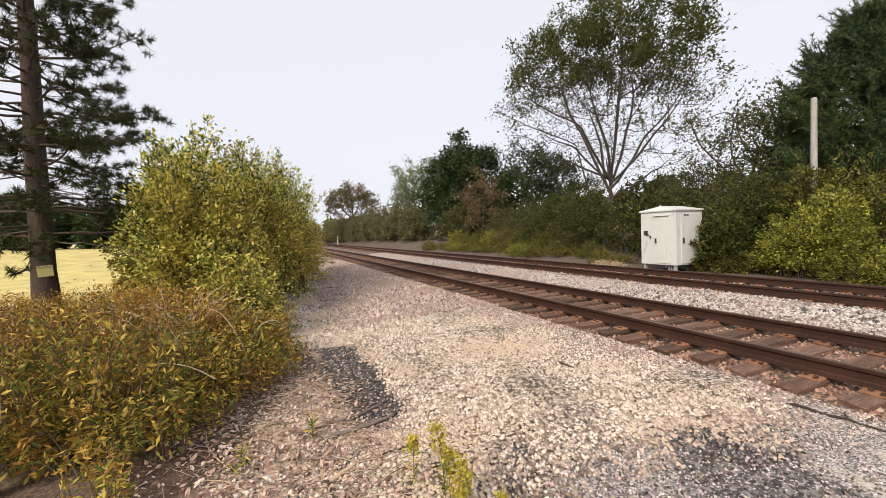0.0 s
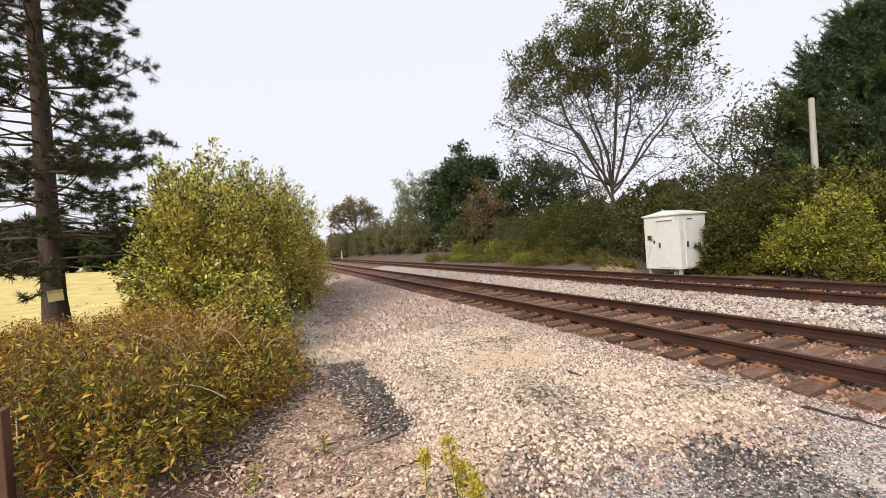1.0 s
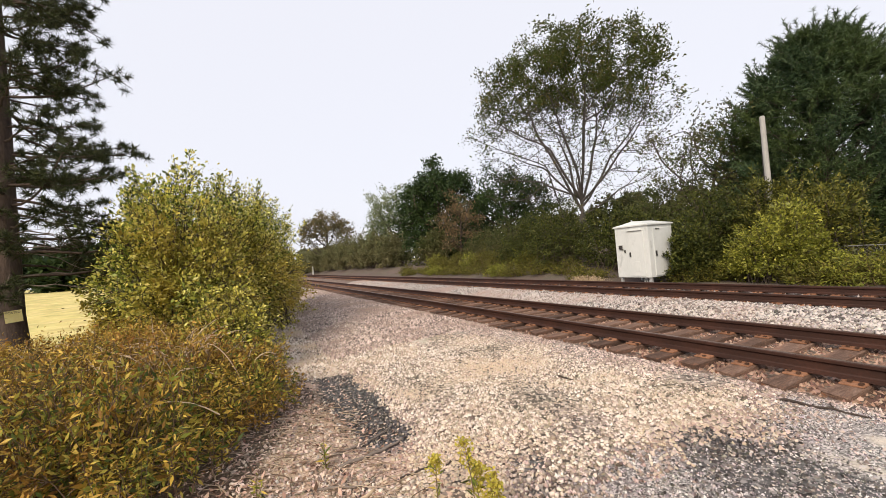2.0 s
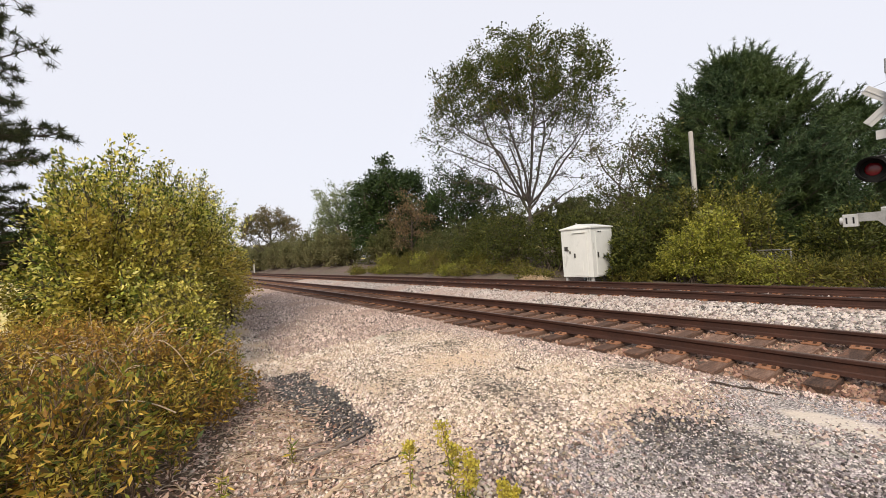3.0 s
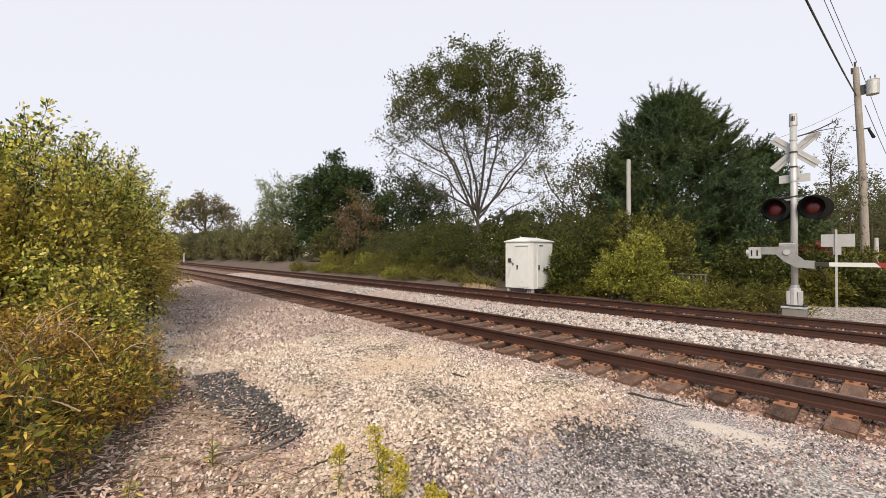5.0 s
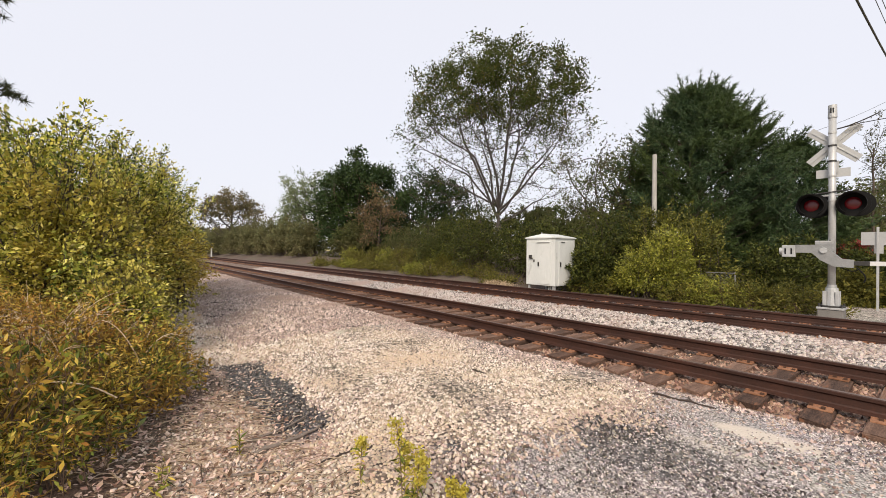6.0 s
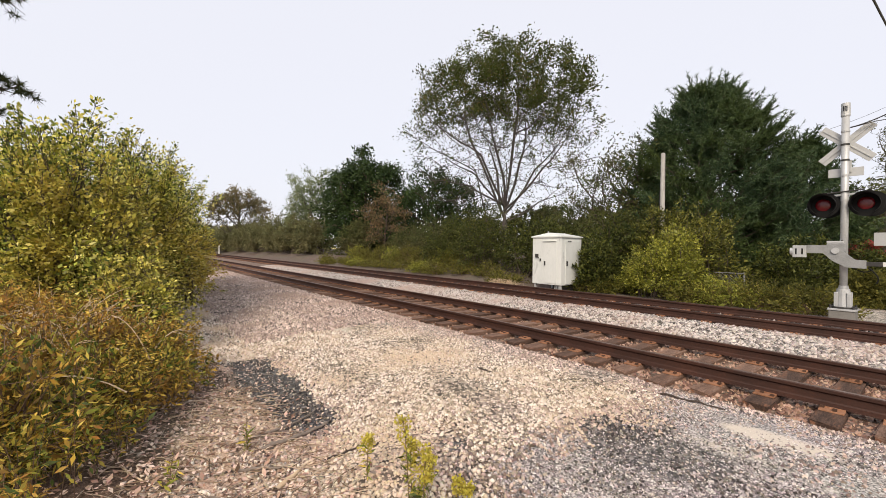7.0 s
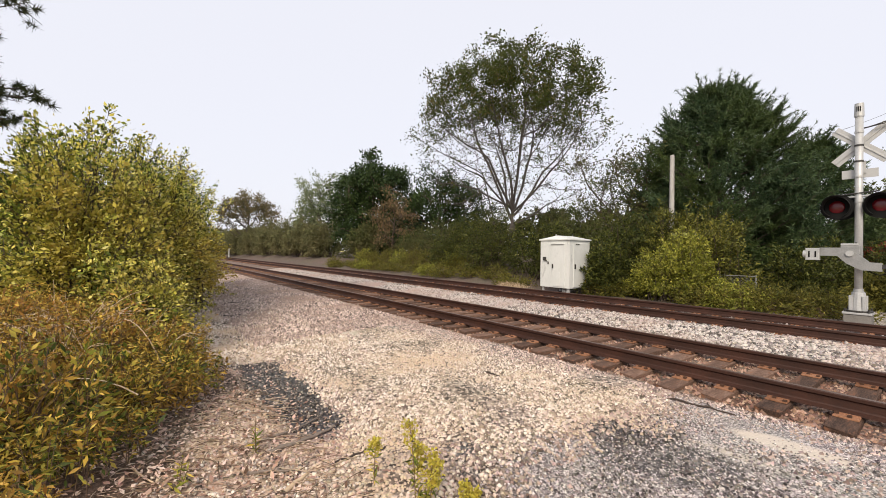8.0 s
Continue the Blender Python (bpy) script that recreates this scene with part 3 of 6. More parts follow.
tie_bm = box((0, 0, -0.09), (0.225, 2.6, 0.18))
bmesh.ops.bevel(tie_bm, geom=list(tie_bm.edges), offset=0.010, segments=1, affect="EDGES")
bmesh.ops.subdivide_edges(tie_bm, edges=[e for e in tie_bm.edges if abs(e.verts[0].co.y - e.verts[1].co.y) > 1], cuts=3)
TIE_MESHES = []
for variant in range(6):
    b2 = tie_bm.copy()
    rg = random.Random(variant)
    for v in b2.verts:
        v.co += Vector((rg.uniform(-0.008, 0.008), rg.uniform(-0.02, 0.02) if abs(v.co.y) > 1.2 else 0, rg.uniform(-0.006, 0.004)))
    if variant in (1, 4):  # a split along the grain at the near end
        for v in b2.verts:
            if v.co.y < -0.7 and abs(v.co.x) < 0.12 and v.co.z > -0.05:
                v.co.z -= 0.010 * (1 if v.co.x > 0 else 0)
    me = bpy.data.meshes.new("tie")
    b2.to_mesh(me)
    b2.free()
    me.materials.append(TIE_WOOD)
    TIE_MESHES.append(me)
tie_bm.free()
pb = box((0, 0, 0.009), (0.19, 0.36, 0.018), 0.004)
bm_box(pb, (0, 0.083, 0.022), (0.19, 0.02, 0.014))
bm_box(pb, (0, -0.083, 0.022), (0.19, 0.02, 0.014))
PLATE_ME = bpy.data.meshes.new("tie_plate")
pb.to_mesh(PLATE_ME)
pb.free()
PLATE_ME.materials.append(PLATE_RUST)
sb = box((0, 0, 0.015), (0.018, 0.018, 0.06))
bm_box(sb, (0, 0.008, 0.047), (0.034, 0.044, 0.014), 0.004)
SPIKE_ME = bpy.data.meshes.new("spike")
sb.to_mesh(SPIKE_ME)
sb.free()
SPIKE_ME.materials.append(SPIKE_RUST)


def railway_track(ya, yb, z, label, seed, top_mat, x_first, x_near, x_far):
    """Two rails on separate ties with plates; ties past x_near stay joined."""
    tr = thing("railway_track", (0, 0, 0), label, "railway track", "tracks", kind="structure")
    for yy in (ya, yb):
        rail = child("rail", rail_mesh(-260, 26, top_mat), tr, m=pose(0, yy, z))
    rg = random.Random(seed)
    yc, zt = (ya + yb) / 2, z - 0.190
    x, far_v, far_q = x_first, [], []
    count = 0
    while x > x_far:
        jx, jy, jr, jz = rg.uniform(-0.04, 0.04), rg.uniform(-0.06, 0.06), rg.uniform(-1.6, 1.6), rg.uniform(-0.012, 0.004)
        if x > x_near:
            tie = child("tie", TIE_MESHES[rg.randrange(6)], tr, m=pose(x + jx, yc + jy, zt + jz, 0, 0, jr))
            if count < 44:
                for yy in (ya, yb):
                    plate = child("tie_plate", PLATE_ME, tie, m=pose(0, yy - yc - jy, 0.001, 0, 0, -jr))
            elif count < 130:
                for yy in (ya, yb):
                    child("tie_plate", PLATE_ME, tie, m=pose(0, yy - yc - jy, 0.001, 0, 0, -jr))
        else:
            o = len(far_v)
            far_v += [(x + sx * 0.11, yc + sy * 1.3, zt - sz * 0.17) for sx in (-1, 1) for sy in (-1, 1) for sz in (0, 1)]
            far_q += [(o, o + 4, o + 6, o + 2), (o, o + 2, o + 3, o + 1), (o + 4, o + 5, o + 7, o + 6), (o, o + 1, o + 5, o + 4), (o + 2, o + 6, o + 7, o + 3)]
        x -= 0.495
        count += 1
    tagged(child("far_ties", mesh_of("far_ties", far_v, far_q, TIE_WOOD), tr), kind="stuff")
    # spike heads beside each rail of the nearest ties
    sv = []
    for i in range(44):
        xx = x_first - 0.495 * i
        for yy in (ya, yb):
            for sx, sy in ((-0.05, -0.105), (0.05, 0.105), (0.05, -0.155), (-0.05, 0.155)):
                sv.append((xx + sx, yy + sy, zt + 0.018, 0 if sy > 0 else 180))
    bmv = bmesh.new()
    for a, b, c, r in sv:
        t = bmesh.ops.create_cube(bmv, size=1, matrix=pose(a, b, c + 0.008, 0, 0, r) @ Matrix.Diagonal((0.032, 0.042, 0.02, 1)))
    tagged(part("spikes", bmv, SPIKE_RUST, tr, "rusted spike heads"), kind="stuff")
    return tr


TIE_X0 = -0.16
railway_track(RAIL_Y[0], RAIL_Y[1], RAIL_Z[0], "rust-brown railway track on weathered timber ties", 3, RAIL_TOP, TIE_X0, -75, -200)
railway_track(RAIL_Y[2], RAIL_Y[3], RAIL_Z[2], "dark rusted railway track on pale ballast", 5, RAIL_TOP_FAR, TIE_X0, -75, -200)


# ---- loose stone ----
CUBE_V = np.array([(x, y, z) for x in (-1, 1) for y in (-1, 1) for z in (-1, 1)], float)
CUBE_Q = np.array([(0, 1, 3, 2), (4, 6, 7, 5), (0, 4, 5, 1), (2, 3, 7, 6), (0, 2, 6, 4), (1, 5, 7, 3)])


CAP_V = np.array([(-1, -1, -0.6), (1, -1, -0.6), (1, 1, -0.6), (-1, 1, -0.6), (0.1, -0.1, 0.9)], float)
CAP_T = np.array([(0, 1, 4), (1, 2, 4), (2, 3, 4), (3, 0, 4)])


def stone_caps(name, seed, px, py, lo, hi, material, label):
    """Small half-buried stones farther off: only their tops."""
    rng = np.random.default_rng(seed)
    n = len(px)
    s = rng.uniform(lo, hi, (n, 1, 1)) * np.exp(rng.normal(0, 0.22, (n, 1, 3)))
    v = CAP_V[None] * (1 + rng.normal(0, 0.25, (n, 5, 3))) * s * 0.62
    v[:, 4, :2] += rng.normal(0, 0.35, (n, 2)) * s[:, 0, :2]
    a = rng.uniform(0, 6.28, n)
    ca, sb = np.cos(a)[:, None], np.sin(a)[:, None]
    v = np.stack([v[:, :, 0] * ca - v[:, :, 1] * sb, v[:, :, 0] * sb + v[:, :, 1] * ca, v[:, :, 2]], -1)
    v += np.stack([px, py, height(px, py) + 0.006], -1)[:, None, :]
    me = mesh_np(name, v.reshape(-1, 3), (CAP_T[None] + 5 * np.arange(n)[:, None, None]).reshape(-1, 3), material)
    return tagged(new(name, me), label, "gravel", kind="stuff")


def stone_field(name, seed, px, py, lo, hi, material, label, lift=0.35, base=None):
    """Crushed stones strewn at px, py, each a skewed block resting in the ground."""
    rng = np.random.default_rng(seed)
    n = len(px)
    s = rng.uniform(lo, hi, (n, 1, 1)) * np.exp(rng.normal(0, 0.22, (n, 1, 3)))
    s[:, :, 2] *= 0.75
    v = CUBE_V[None] * (1 + rng.normal(0, 0.22, (n, 8, 3)))
    v = v * s * 0.5
    q = unit(rng.normal(size=(n, 4)))
    w, x, y, z = q.T
    R = np.stack([1 - 2 * (y * y + z * z), 2 * (x * y - z * w), 2 * (x * z + y * w), 2 * (x * y + z * w), 1 - 2 * (x * x + z * z), 2 * (y * z - x * w), 2 * (x * z - y * w), 2 * (y * z + x * w), 1 - 2 * (x * x + y * y)], -1).reshape(n, 3, 3)
    v = np.einsum("nij,nkj->nki", R, v)
    zz = (height(px, py) if base is None else base) + s[:, 0, :].mean(1) * lift * 0.5
    v += np.stack([px, py, zz], -1)[:, None, :]
    me = mesh_np(name, v.reshape(-1, 3), (CUBE_Q[None] + 8 * np.arange(n)[:, None, None]).reshape(-1, 4), material)
    return tagged(new(name, me), label, "gravel", kind="stuff")


rs = np.random.default_rng(11)


def scatter(n, x0, x1, y0, y1, near_bias=1.0):
    """More of them towards the near end (x1)."""
    return x1 - (x1 - x0) * rs.uniform(0, 1, n) ** near_bias, rs.uniform(y0, y1, n)


px, py = scatter(125000, -15, 0.95, 0.9, 5.45, 1.5)
so, ci, da, cr, du, fi, bk, gp, gr, hu = zone_values(px, py)
u1 = rs.uniform(0, 1, len(px))
keep_cream = (u1 < cr * 0.92 * (1 - da) * (1 - ci) * (1 - np.clip(du * 1.1, 0, 1))) & (so < 0.6)
keep_dark = (u1 < np.clip(ci + da, 0, 1) * 0.8) & ~keep_cream
keep_cream &= rs.uniform(0, 1, len(px)) > gr * 0.9
keep_grey = ~keep_cream & ~keep_dark & (u1 < 0.9 * (1 - np.clip(du * 0.86, 0, 0.86)) * (1 - so * 0.75) * (1 - 0.82 * gr))
close = np.hypot(px, py - 0.5) < 3.7
for k, (sel_, lo, hi, mt, lab) in enumerate(((keep_cream, 0.011, 0.029, GRAVEL, "cream and buff crushed gravel beside the track"), (keep_grey, 0.010, 0.028, GRAVEL_GREY, "grey crushed gravel beside the track ties"))):
    stone_field("gravel", 1 + k, px[sel_ & close], py[sel_ & close], lo, hi, mt, lab)
    stone_caps("gravel", 11 + k, px[sel_ & ~close], py[sel_ & ~close], lo * 1.1, hi * 1.1, mt, lab + ", farther off")
stone_field("cinders", 3, px[keep_dark], py[keep_dark], 0.006, 0.019, CINDER, "dark grey cinders in worn patches")
px, py = scatter(42000, -2.3, 1.25, 2.1, 5.5, 1.0)
so, ci, da, cr, du, fi, bk, gp, gr, hu = zone_values(px, py)
sel_ = rs.uniform(0, 1, len(px)) < gr * (1 - 0.8 * du)
stone_caps("grit", 31, px[sel_], py[sel_], 0.005, 0.014, GRIT, "fine grey grit at the road's edge")
px, py = scatter(26000, -34, 0.4, 8.5, 10.0, 1.6)
stone_field("ballast", 4, px[px > -6.5], py[px > -6.5], 0.028, 0.058, BALLAST, "clean pale grey ballast between the tracks", 0.5)
stone_caps("ballast", 14, px[px <= -6.5], py[px <= -6.5], 0.036, 0.068, BALLAST, "pale grey ballast between the tracks, farther off")
px, py = scatter(9000, -26, 0.4, 10.1, 12.9, 1.5)
stone_caps("ballast", 5, px, py, 0.035, 0.07, BALLAST, "pale ballast round the far track")
px, py = scatter(22000, -24, 0.3, 5.5, 8.6, 1.6)
stone_caps("ballast", 6, px, py, 0.02, 0.045, BALLAST_RUST, "rust-dusted ballast between the ties")
px, py = scatter(60000, -30, -7.5, 2.0, 5.45, 1.5)
stone_caps("gravel", 21, px, py, 0.03, 0.075, GRAVEL_GREY, "mixed grey gravel farther along the line")
px, py = scatter(6000, -2.6, 0.3, -3.5, 1.0, 1.0)
stone_caps("gravel", 22, px, py, 0.012, 0.034, GRAVEL_GREY, "mixed gravel on the road shoulder")
px, py = scatter(16000, -26, -6.5, 0.9, 3.4, 1.3)
stone_caps("gravel", 23, px, py, 0.025, 0.065, GRAVEL, "mixed pebbles on the far stretch of the path")
px, py = scatter(9000, -12, -2.6, 0.3, 2.4, 1.4)
zv = zone_values(px, py)
sel_ = rs.uniform(0, 1, len(px)) > 1.2 * zv[1] + 0.8 * zv[9]
px, py = px[sel_], py[sel_]
stone_field("gravel", 7, px, py, 0.008, 0.03, GRAVEL, "loose pebbles on the dirt path", 0.3)


# ---- trees ----
def fib_dirs(n, zmin=-0.4, jitter=0.0, rng=None):
    i = np.arange(n) + 0.5
    z = 1 - (1 - zmin) * i / n
    a = i * 2.39996
    r = np.sqrt(1 - np.clip(z, -1, 1) ** 2)
    d = np.stack([r * np.cos(a), r * np.sin(a), z], -1)
    if rng is not None:
        d = d + rng.normal(size=d.shape) * jitter
    return unit(d)


def broadleaf(name, at, label, seed, tall, rx, rz, cz, stems=1, limbs=14, subs=6, twigs=5, per=14, leaf=0.16, leaf_mat=None, bark=None, fork=0.25, trunk_r=0.2, bare=None, category="tree", lean=0.0, group="", puff=0.35, zmin=-0.45, shell=None, fine=1.0):
    """Trunk stems, limbs bending out to the crown's edge, branches, twigs, and leaves round the twigs.
    bare: (z0, z1) between which the crown fills from bare twigs to full leaf."""
    rng = np.random.default_rng(seed)
    ob = thing(name, at, label, category, group)
    C, Rv = np.array([lean, 0, cz]), np.array([rx, rx, rz])
    paths, thin, pts, ways = [], [], [], []
    feet = [np.array([rng.normal() * trunk_r * 1.2 * (stems > 1), rng.normal() * trunk_r * (stems > 1), 0.0]) for _ in range(stems)]
    tops = []
    for f in feet:
        tp = np.array([f[0] * 6.0 + lean * 0.5 + rng.normal() * 0.1, f[1] * 6.0, tall * 0.72])
        k = 9
        t = np.linspace(0, 1, k)[:, None]
        pp = f + (tp - f) * t + rng.normal(size=(k, 3)) * np.array([0.05, 0.05, 0]) * tall * 0.05
        rr = trunk_r * (1 - 0.85 * t[:, 0]) + 0.015
        rr[0] *= 1.5
        paths.append((pp, rr))
        tops.append(pp)
    for d in fib_dirs(limbs, zmin, 0.12, rng):
        tgt = C + d * Rv * rng.uniform(0.74, 1.04)
        stem = tops[rng.integers(stems)]
        zz = np.clip(tgt[2] - 0.9 * np.hypot(tgt[0] - stem[0, 0], tgt[1] - stem[0, 1]) * rng.uniform(0.7, 1.2), fork * tall * rng.uniform(0.8, 1.2), tall * 0.66)
        s0 = np.array([np.interp(zz, stem[:, 2], stem[:, i]) for i in range(3)])
        ctl = s0 * 0.45 + tgt * 0.55 + np.array([0, 0, 0.12 * np.linalg.norm(tgt - s0)]) * (1 if d[2] > -0.1 else -0.2)
        lp = bezier(s0, ctl, tgt, 8) + rng.normal(size=(8, 3)) * 0.012 * tall * np.linspace(0, 1, 8)[:, None]
        lr = fine * trunk_r * rng.uniform(0.20, 0.31) * np.linspace(1, 0.12, 8)
        paths.append((lp, lr))
        for u in np.linspace(0.3, 0.98, subs):
            q0 = np.array([np.interp(u, np.linspace(0, 1, 8), lp[:, i]) for i in range(3)])
            out = unit(q0 - np.array([0, 0, cz - rz * 0.9])) + rng.normal(size=3) * 0.55
            ln = rx * rng.uniform(0.22, 0.42)
            q1 = q0 + unit(out) * ln
            e = (q1 - C) / Rv
            m = np.linalg.norm(e)
            if m > 1.04:
                q1 = C + e / m * Rv * rng.uniform(0.95, 1.06)
            sp = bezier(q0, (q0 + q1) / 2 + rng.normal(size=3) * ln * 0.12 + np.array([0, 0, ln * 0.1]), q1, 5)
            thin.append((sp, fine * trunk_r * 0.10 * np.linspace(1, 0.2, 5) * (1.15 - 0.5 * u) + 0.004))
            for w in rng.uniform(0.25, 1.0, twigs):
                t0 = np.array([np.interp(w, np.linspace(0, 1, 5), sp[:, i]) for i in range(3)])
                dr = unit(unit(q1 - q0) + rng.normal(size=3) * 0.7)
                t1 = t0 + dr * ln * rng.uniform(0.25, 0.5)
                thin.append((np.array([t0, (t0 + t1) / 2 + rng.normal(size=3) * 0.03, t1]), np.array([0.012, 0.008, 0.004]) * (trunk_r / 0.25) ** 0.5))
                keep = 1.0 if bare is None else float(blend(bare[0], bare[1], t1[2] + rng.normal() * 0.4))
                if shell:
                    keep *= 0.10 + 0.90 * float(blend(shell[0], shell[1], np.linalg.norm((t1 - C) / Rv)))
                nl = rng.binomial(per, min(1, 0.04 + 0.96 * keep))
                if nl:
                    c = t0 + (t1 - t0) * rng.uniform(0.3, 1.1, (nl, 1)) + rng.normal(size=(nl, 3)) * ln * 0.5 * puff
                    pts.append(c)
                    ways.append(np.repeat(dr[None], nl, 0))
    v, q = tubes(paths, 8)
    child("trunk", mesh_np("trunk", v, q, bark, True), ob)
    v, q = tubes(thin, 3)
    tagged(child("branchwork", mesh_np("branchwork", v, q, bark, True), ob), kind="stuff")
    pts, ways = np.concatenate(pts), np.concatenate(ways)
    e_ = (pts - C) / Rv
    lumps = np.array([noise.noise((a * 2.6 + seed, b * 2.6, c * 2.6)) for a, b, c in unit(e_)])
    inside = np.linalg.norm(e_, axis=1) < 0.97 + 0.24 * lumps + 0.04 * rng.normal(size=len(pts))
    pts, ways = pts[inside], ways[inside]
    v, q = leaf_quads(rng, pts, leaf * 1.1, 0.66, 0.3, 0.15, 0.3, ways, True)
    tagged(child("crown", mesh_np("crown", v, q, leaf_mat), ob), kind="stuff")
    return ob


def grow(rng, nodes, parent, targets, step, reach, kill, up=0.0, rounds=160):
    """Branches grow step by step towards the targets that lie nearest to them; a reached target is dropped."""
    nodes, parent = [np.array(p, float) for p in nodes], list(parent)
    tg = np.array(targets)
    near = np.full(len(tg), 1e9)
    who = np.zeros(len(tg), int)
    fresh = list(range(len(nodes)))
    spawned = {}
    for _ in range(rounds):
        if not fresh:
            break
        P = np.array([nodes[i] for i in fresh])
        d = np.linalg.norm(tg[:, None, :] - P[None], axis=2)
        k = d.argmin(1)
        dm = d[np.arange(len(tg)), k]
        better = dm < near
        near[better] = dm[better]
        who[better] = np.array(fresh)[k[better]]
        live = near > kill
        tg, near, who = tg[live], near[live], who[live]
        act = near < reach
        if not act.any():
            break
        fresh = []
        for i in np.unique(who[act]):
            if spawned.get(i, 0) >= 3:
                continue
            spawned[i] = spawned.get(i, 0) + 1
            sel_t = act & (who == i)
            run = unit(nodes[i] - nodes[parent[i]]) if parent[i] >= 0 else np.zeros(3)
            d = unit(unit(unit(tg[sel_t] - nodes[i]).mean(0)) + run * 0.7 + rng.normal(size=3) * 0.10 + np.array([0, 0, up]))
            nodes.append(nodes[i] + d * step)
            parent.append(int(i))
            fresh.append(len(nodes) - 1)
    return np.array(nodes), np.array(parent)


def grown_tree(name, at, label, seed, stems, cz, rx, rz, targets, step, trunk_r, leaf, per, clump, leaf_mat, bark, floor_z, bare=None, low_cone=0.1, shell=0.5, category="tree", group="", inner=0.6, lump=0.16, pipe=2.25, shift=0.0, limb_r=None):
    """A tree whose limbs fork their way out to the edge of an uneven crown, with leaves in clumps at the twig ends.
    stems: lists of points up which the trunks rise; bare: (z0, z1) between which the crown fills with leaves."""
    rng = np.random.default_rng(seed)
    ob = thing(name, at, label, category, group)
    d = unit(rng.normal(size=(targets * 3, 3)))
    lumps = np.array([noise.noise((a * 2.2 + seed, b * 2.2, c * 2.2)) for a, b, c in d])
    r = rng.uniform(0.12, 1, len(d)) ** shell * (1 + lump * lumps * 1.6)
    t = np.array([shift, 0, cz]) + d * np.array([rx, rx, rz]) * r[:, None]
    ok = (t[:, 2] > floor_z + low_cone * np.hypot(t[:, 0], t[:, 1]))
    t = t[ok][:targets]
    nodes, parent = [], []
    for st in stems:
        pts = np.array(st, float)
        for i, p in enumerate(pts):
            nodes.append(p)
            parent.append(len(nodes) - 2 if i else -1)
    nodes, parent = grow(rng, nodes, parent, t, step, rx * 1.1, step * 1.15, 0.05)
    n = len(nodes)
    kids = [[] for _ in range(n)]
    for i, p in enumerate(parent):
        if p >= 0:
            kids[p].append(i)
    rad = np.zeros(n)
    for i in range(n - 1, -1, -1):
        rad[i] = sum(rad[k] ** pipe for k in kids[i]) ** (1 / pipe) if kids[i] else 1.0
    rad *= trunk_r / max(rad[parent < 0].max(), 0.8 * (rad[parent < 0] ** pipe).sum() ** (1 / pipe))
    rad[:3] = np.maximum(rad[:3], trunk_r * np.array([1.0, 0.92, 0.86]))
    rad = np.maximum(rad, 0.006)
    if limb_r:  # no limb outgrows the others
        rad[len(stems[0]):] = np.where(rad[len(stems[0]):] > limb_r, limb_r + (rad[len(stems[0]):] - limb_r) * 0.18, rad[len(stems[0]):])
    thick, thin = [], []
    for i in range(n):
        order = sorted(kids[i], key=lambda k: -rad[k])
        heads = [(i, None)] if parent[i] < 0 else []
        heads += [(i, k) for k in order[1:]]
        for h, k in heads:
            path = [h]
            cur = k if k is not None else (order[0] if order else None)
            while cur is not None:
                path.append(cur)
                nx_ = sorted(kids[cur], key=lambda q_: -rad[q_])
                cur = nx_[0] if nx_ else None
            if len(path) > 1:
                pr = rad[path].copy()
                pr[0] = min(pr[0], pr[1] * 1.15) if k is not None else pr[0] * 1.35
                pr[-1] *= 0.5
                (thick if pr[1] > trunk_r * 0.2 else thin).append((nodes[path], pr))
    v, q = tubes(thick, 9)
    child("trunk", mesh_np("trunk", v, q, bark, True), ob)
    tips = np.array([i for i in range(n) if rad[i] < rad.min() * 1.9 and (not kids[i] or rng.uniform() < inner)])
    pts, ways = [], []
    for i in tips:
        p = nodes[i]
        way = unit(p - nodes[parent[i]]) if parent[i] >= 0 else np.array([0, 0, 1.0])
        for _ in range(2):
            e = p + unit(way + rng.normal(size=3) * 0.6) * step * rng.uniform(0.5, 1.1)
            thin.append((np.array([p, (p + e) / 2 + rng.normal(size=3) * 0.02, e]), np.array([rad[i] * 0.8, rad[i] * 0.6, 0.004])))
        keep = 1.0
        if bare:
            out = np.linalg.norm((p - np.array([shift, 0, cz])) / np.array([rx, rx, rz]))
            keep = float(blend(bare[0], bare[1], p[2] + rng.normal() * 0.7 + 2.6 * (out - 0.85))) * 0.97 + 0.03
        m = rng.binomial(per, keep)
        if m:
            pts.append(p + way * clump * 0.4 + rng.normal(size=(m, 3)) * clump * np.array([1, 1, 0.75]))
            ways.append(np.repeat(way[None], m, 0))
    v, q = tubes(thin, 4)
    tagged(child("branchwork", mesh_np("branchwork", v, q, bark, True), ob), kind="stuff")
    v, q = leaf_quads(rng, np.concatenate(pts), leaf, 0.66, 0.3, 0.15, 0.3, np.concatenate(ways), True)
    tagged(child("crown", mesh_np("crown", v, q, leaf_mat), ob), kind="stuff")
    return ob


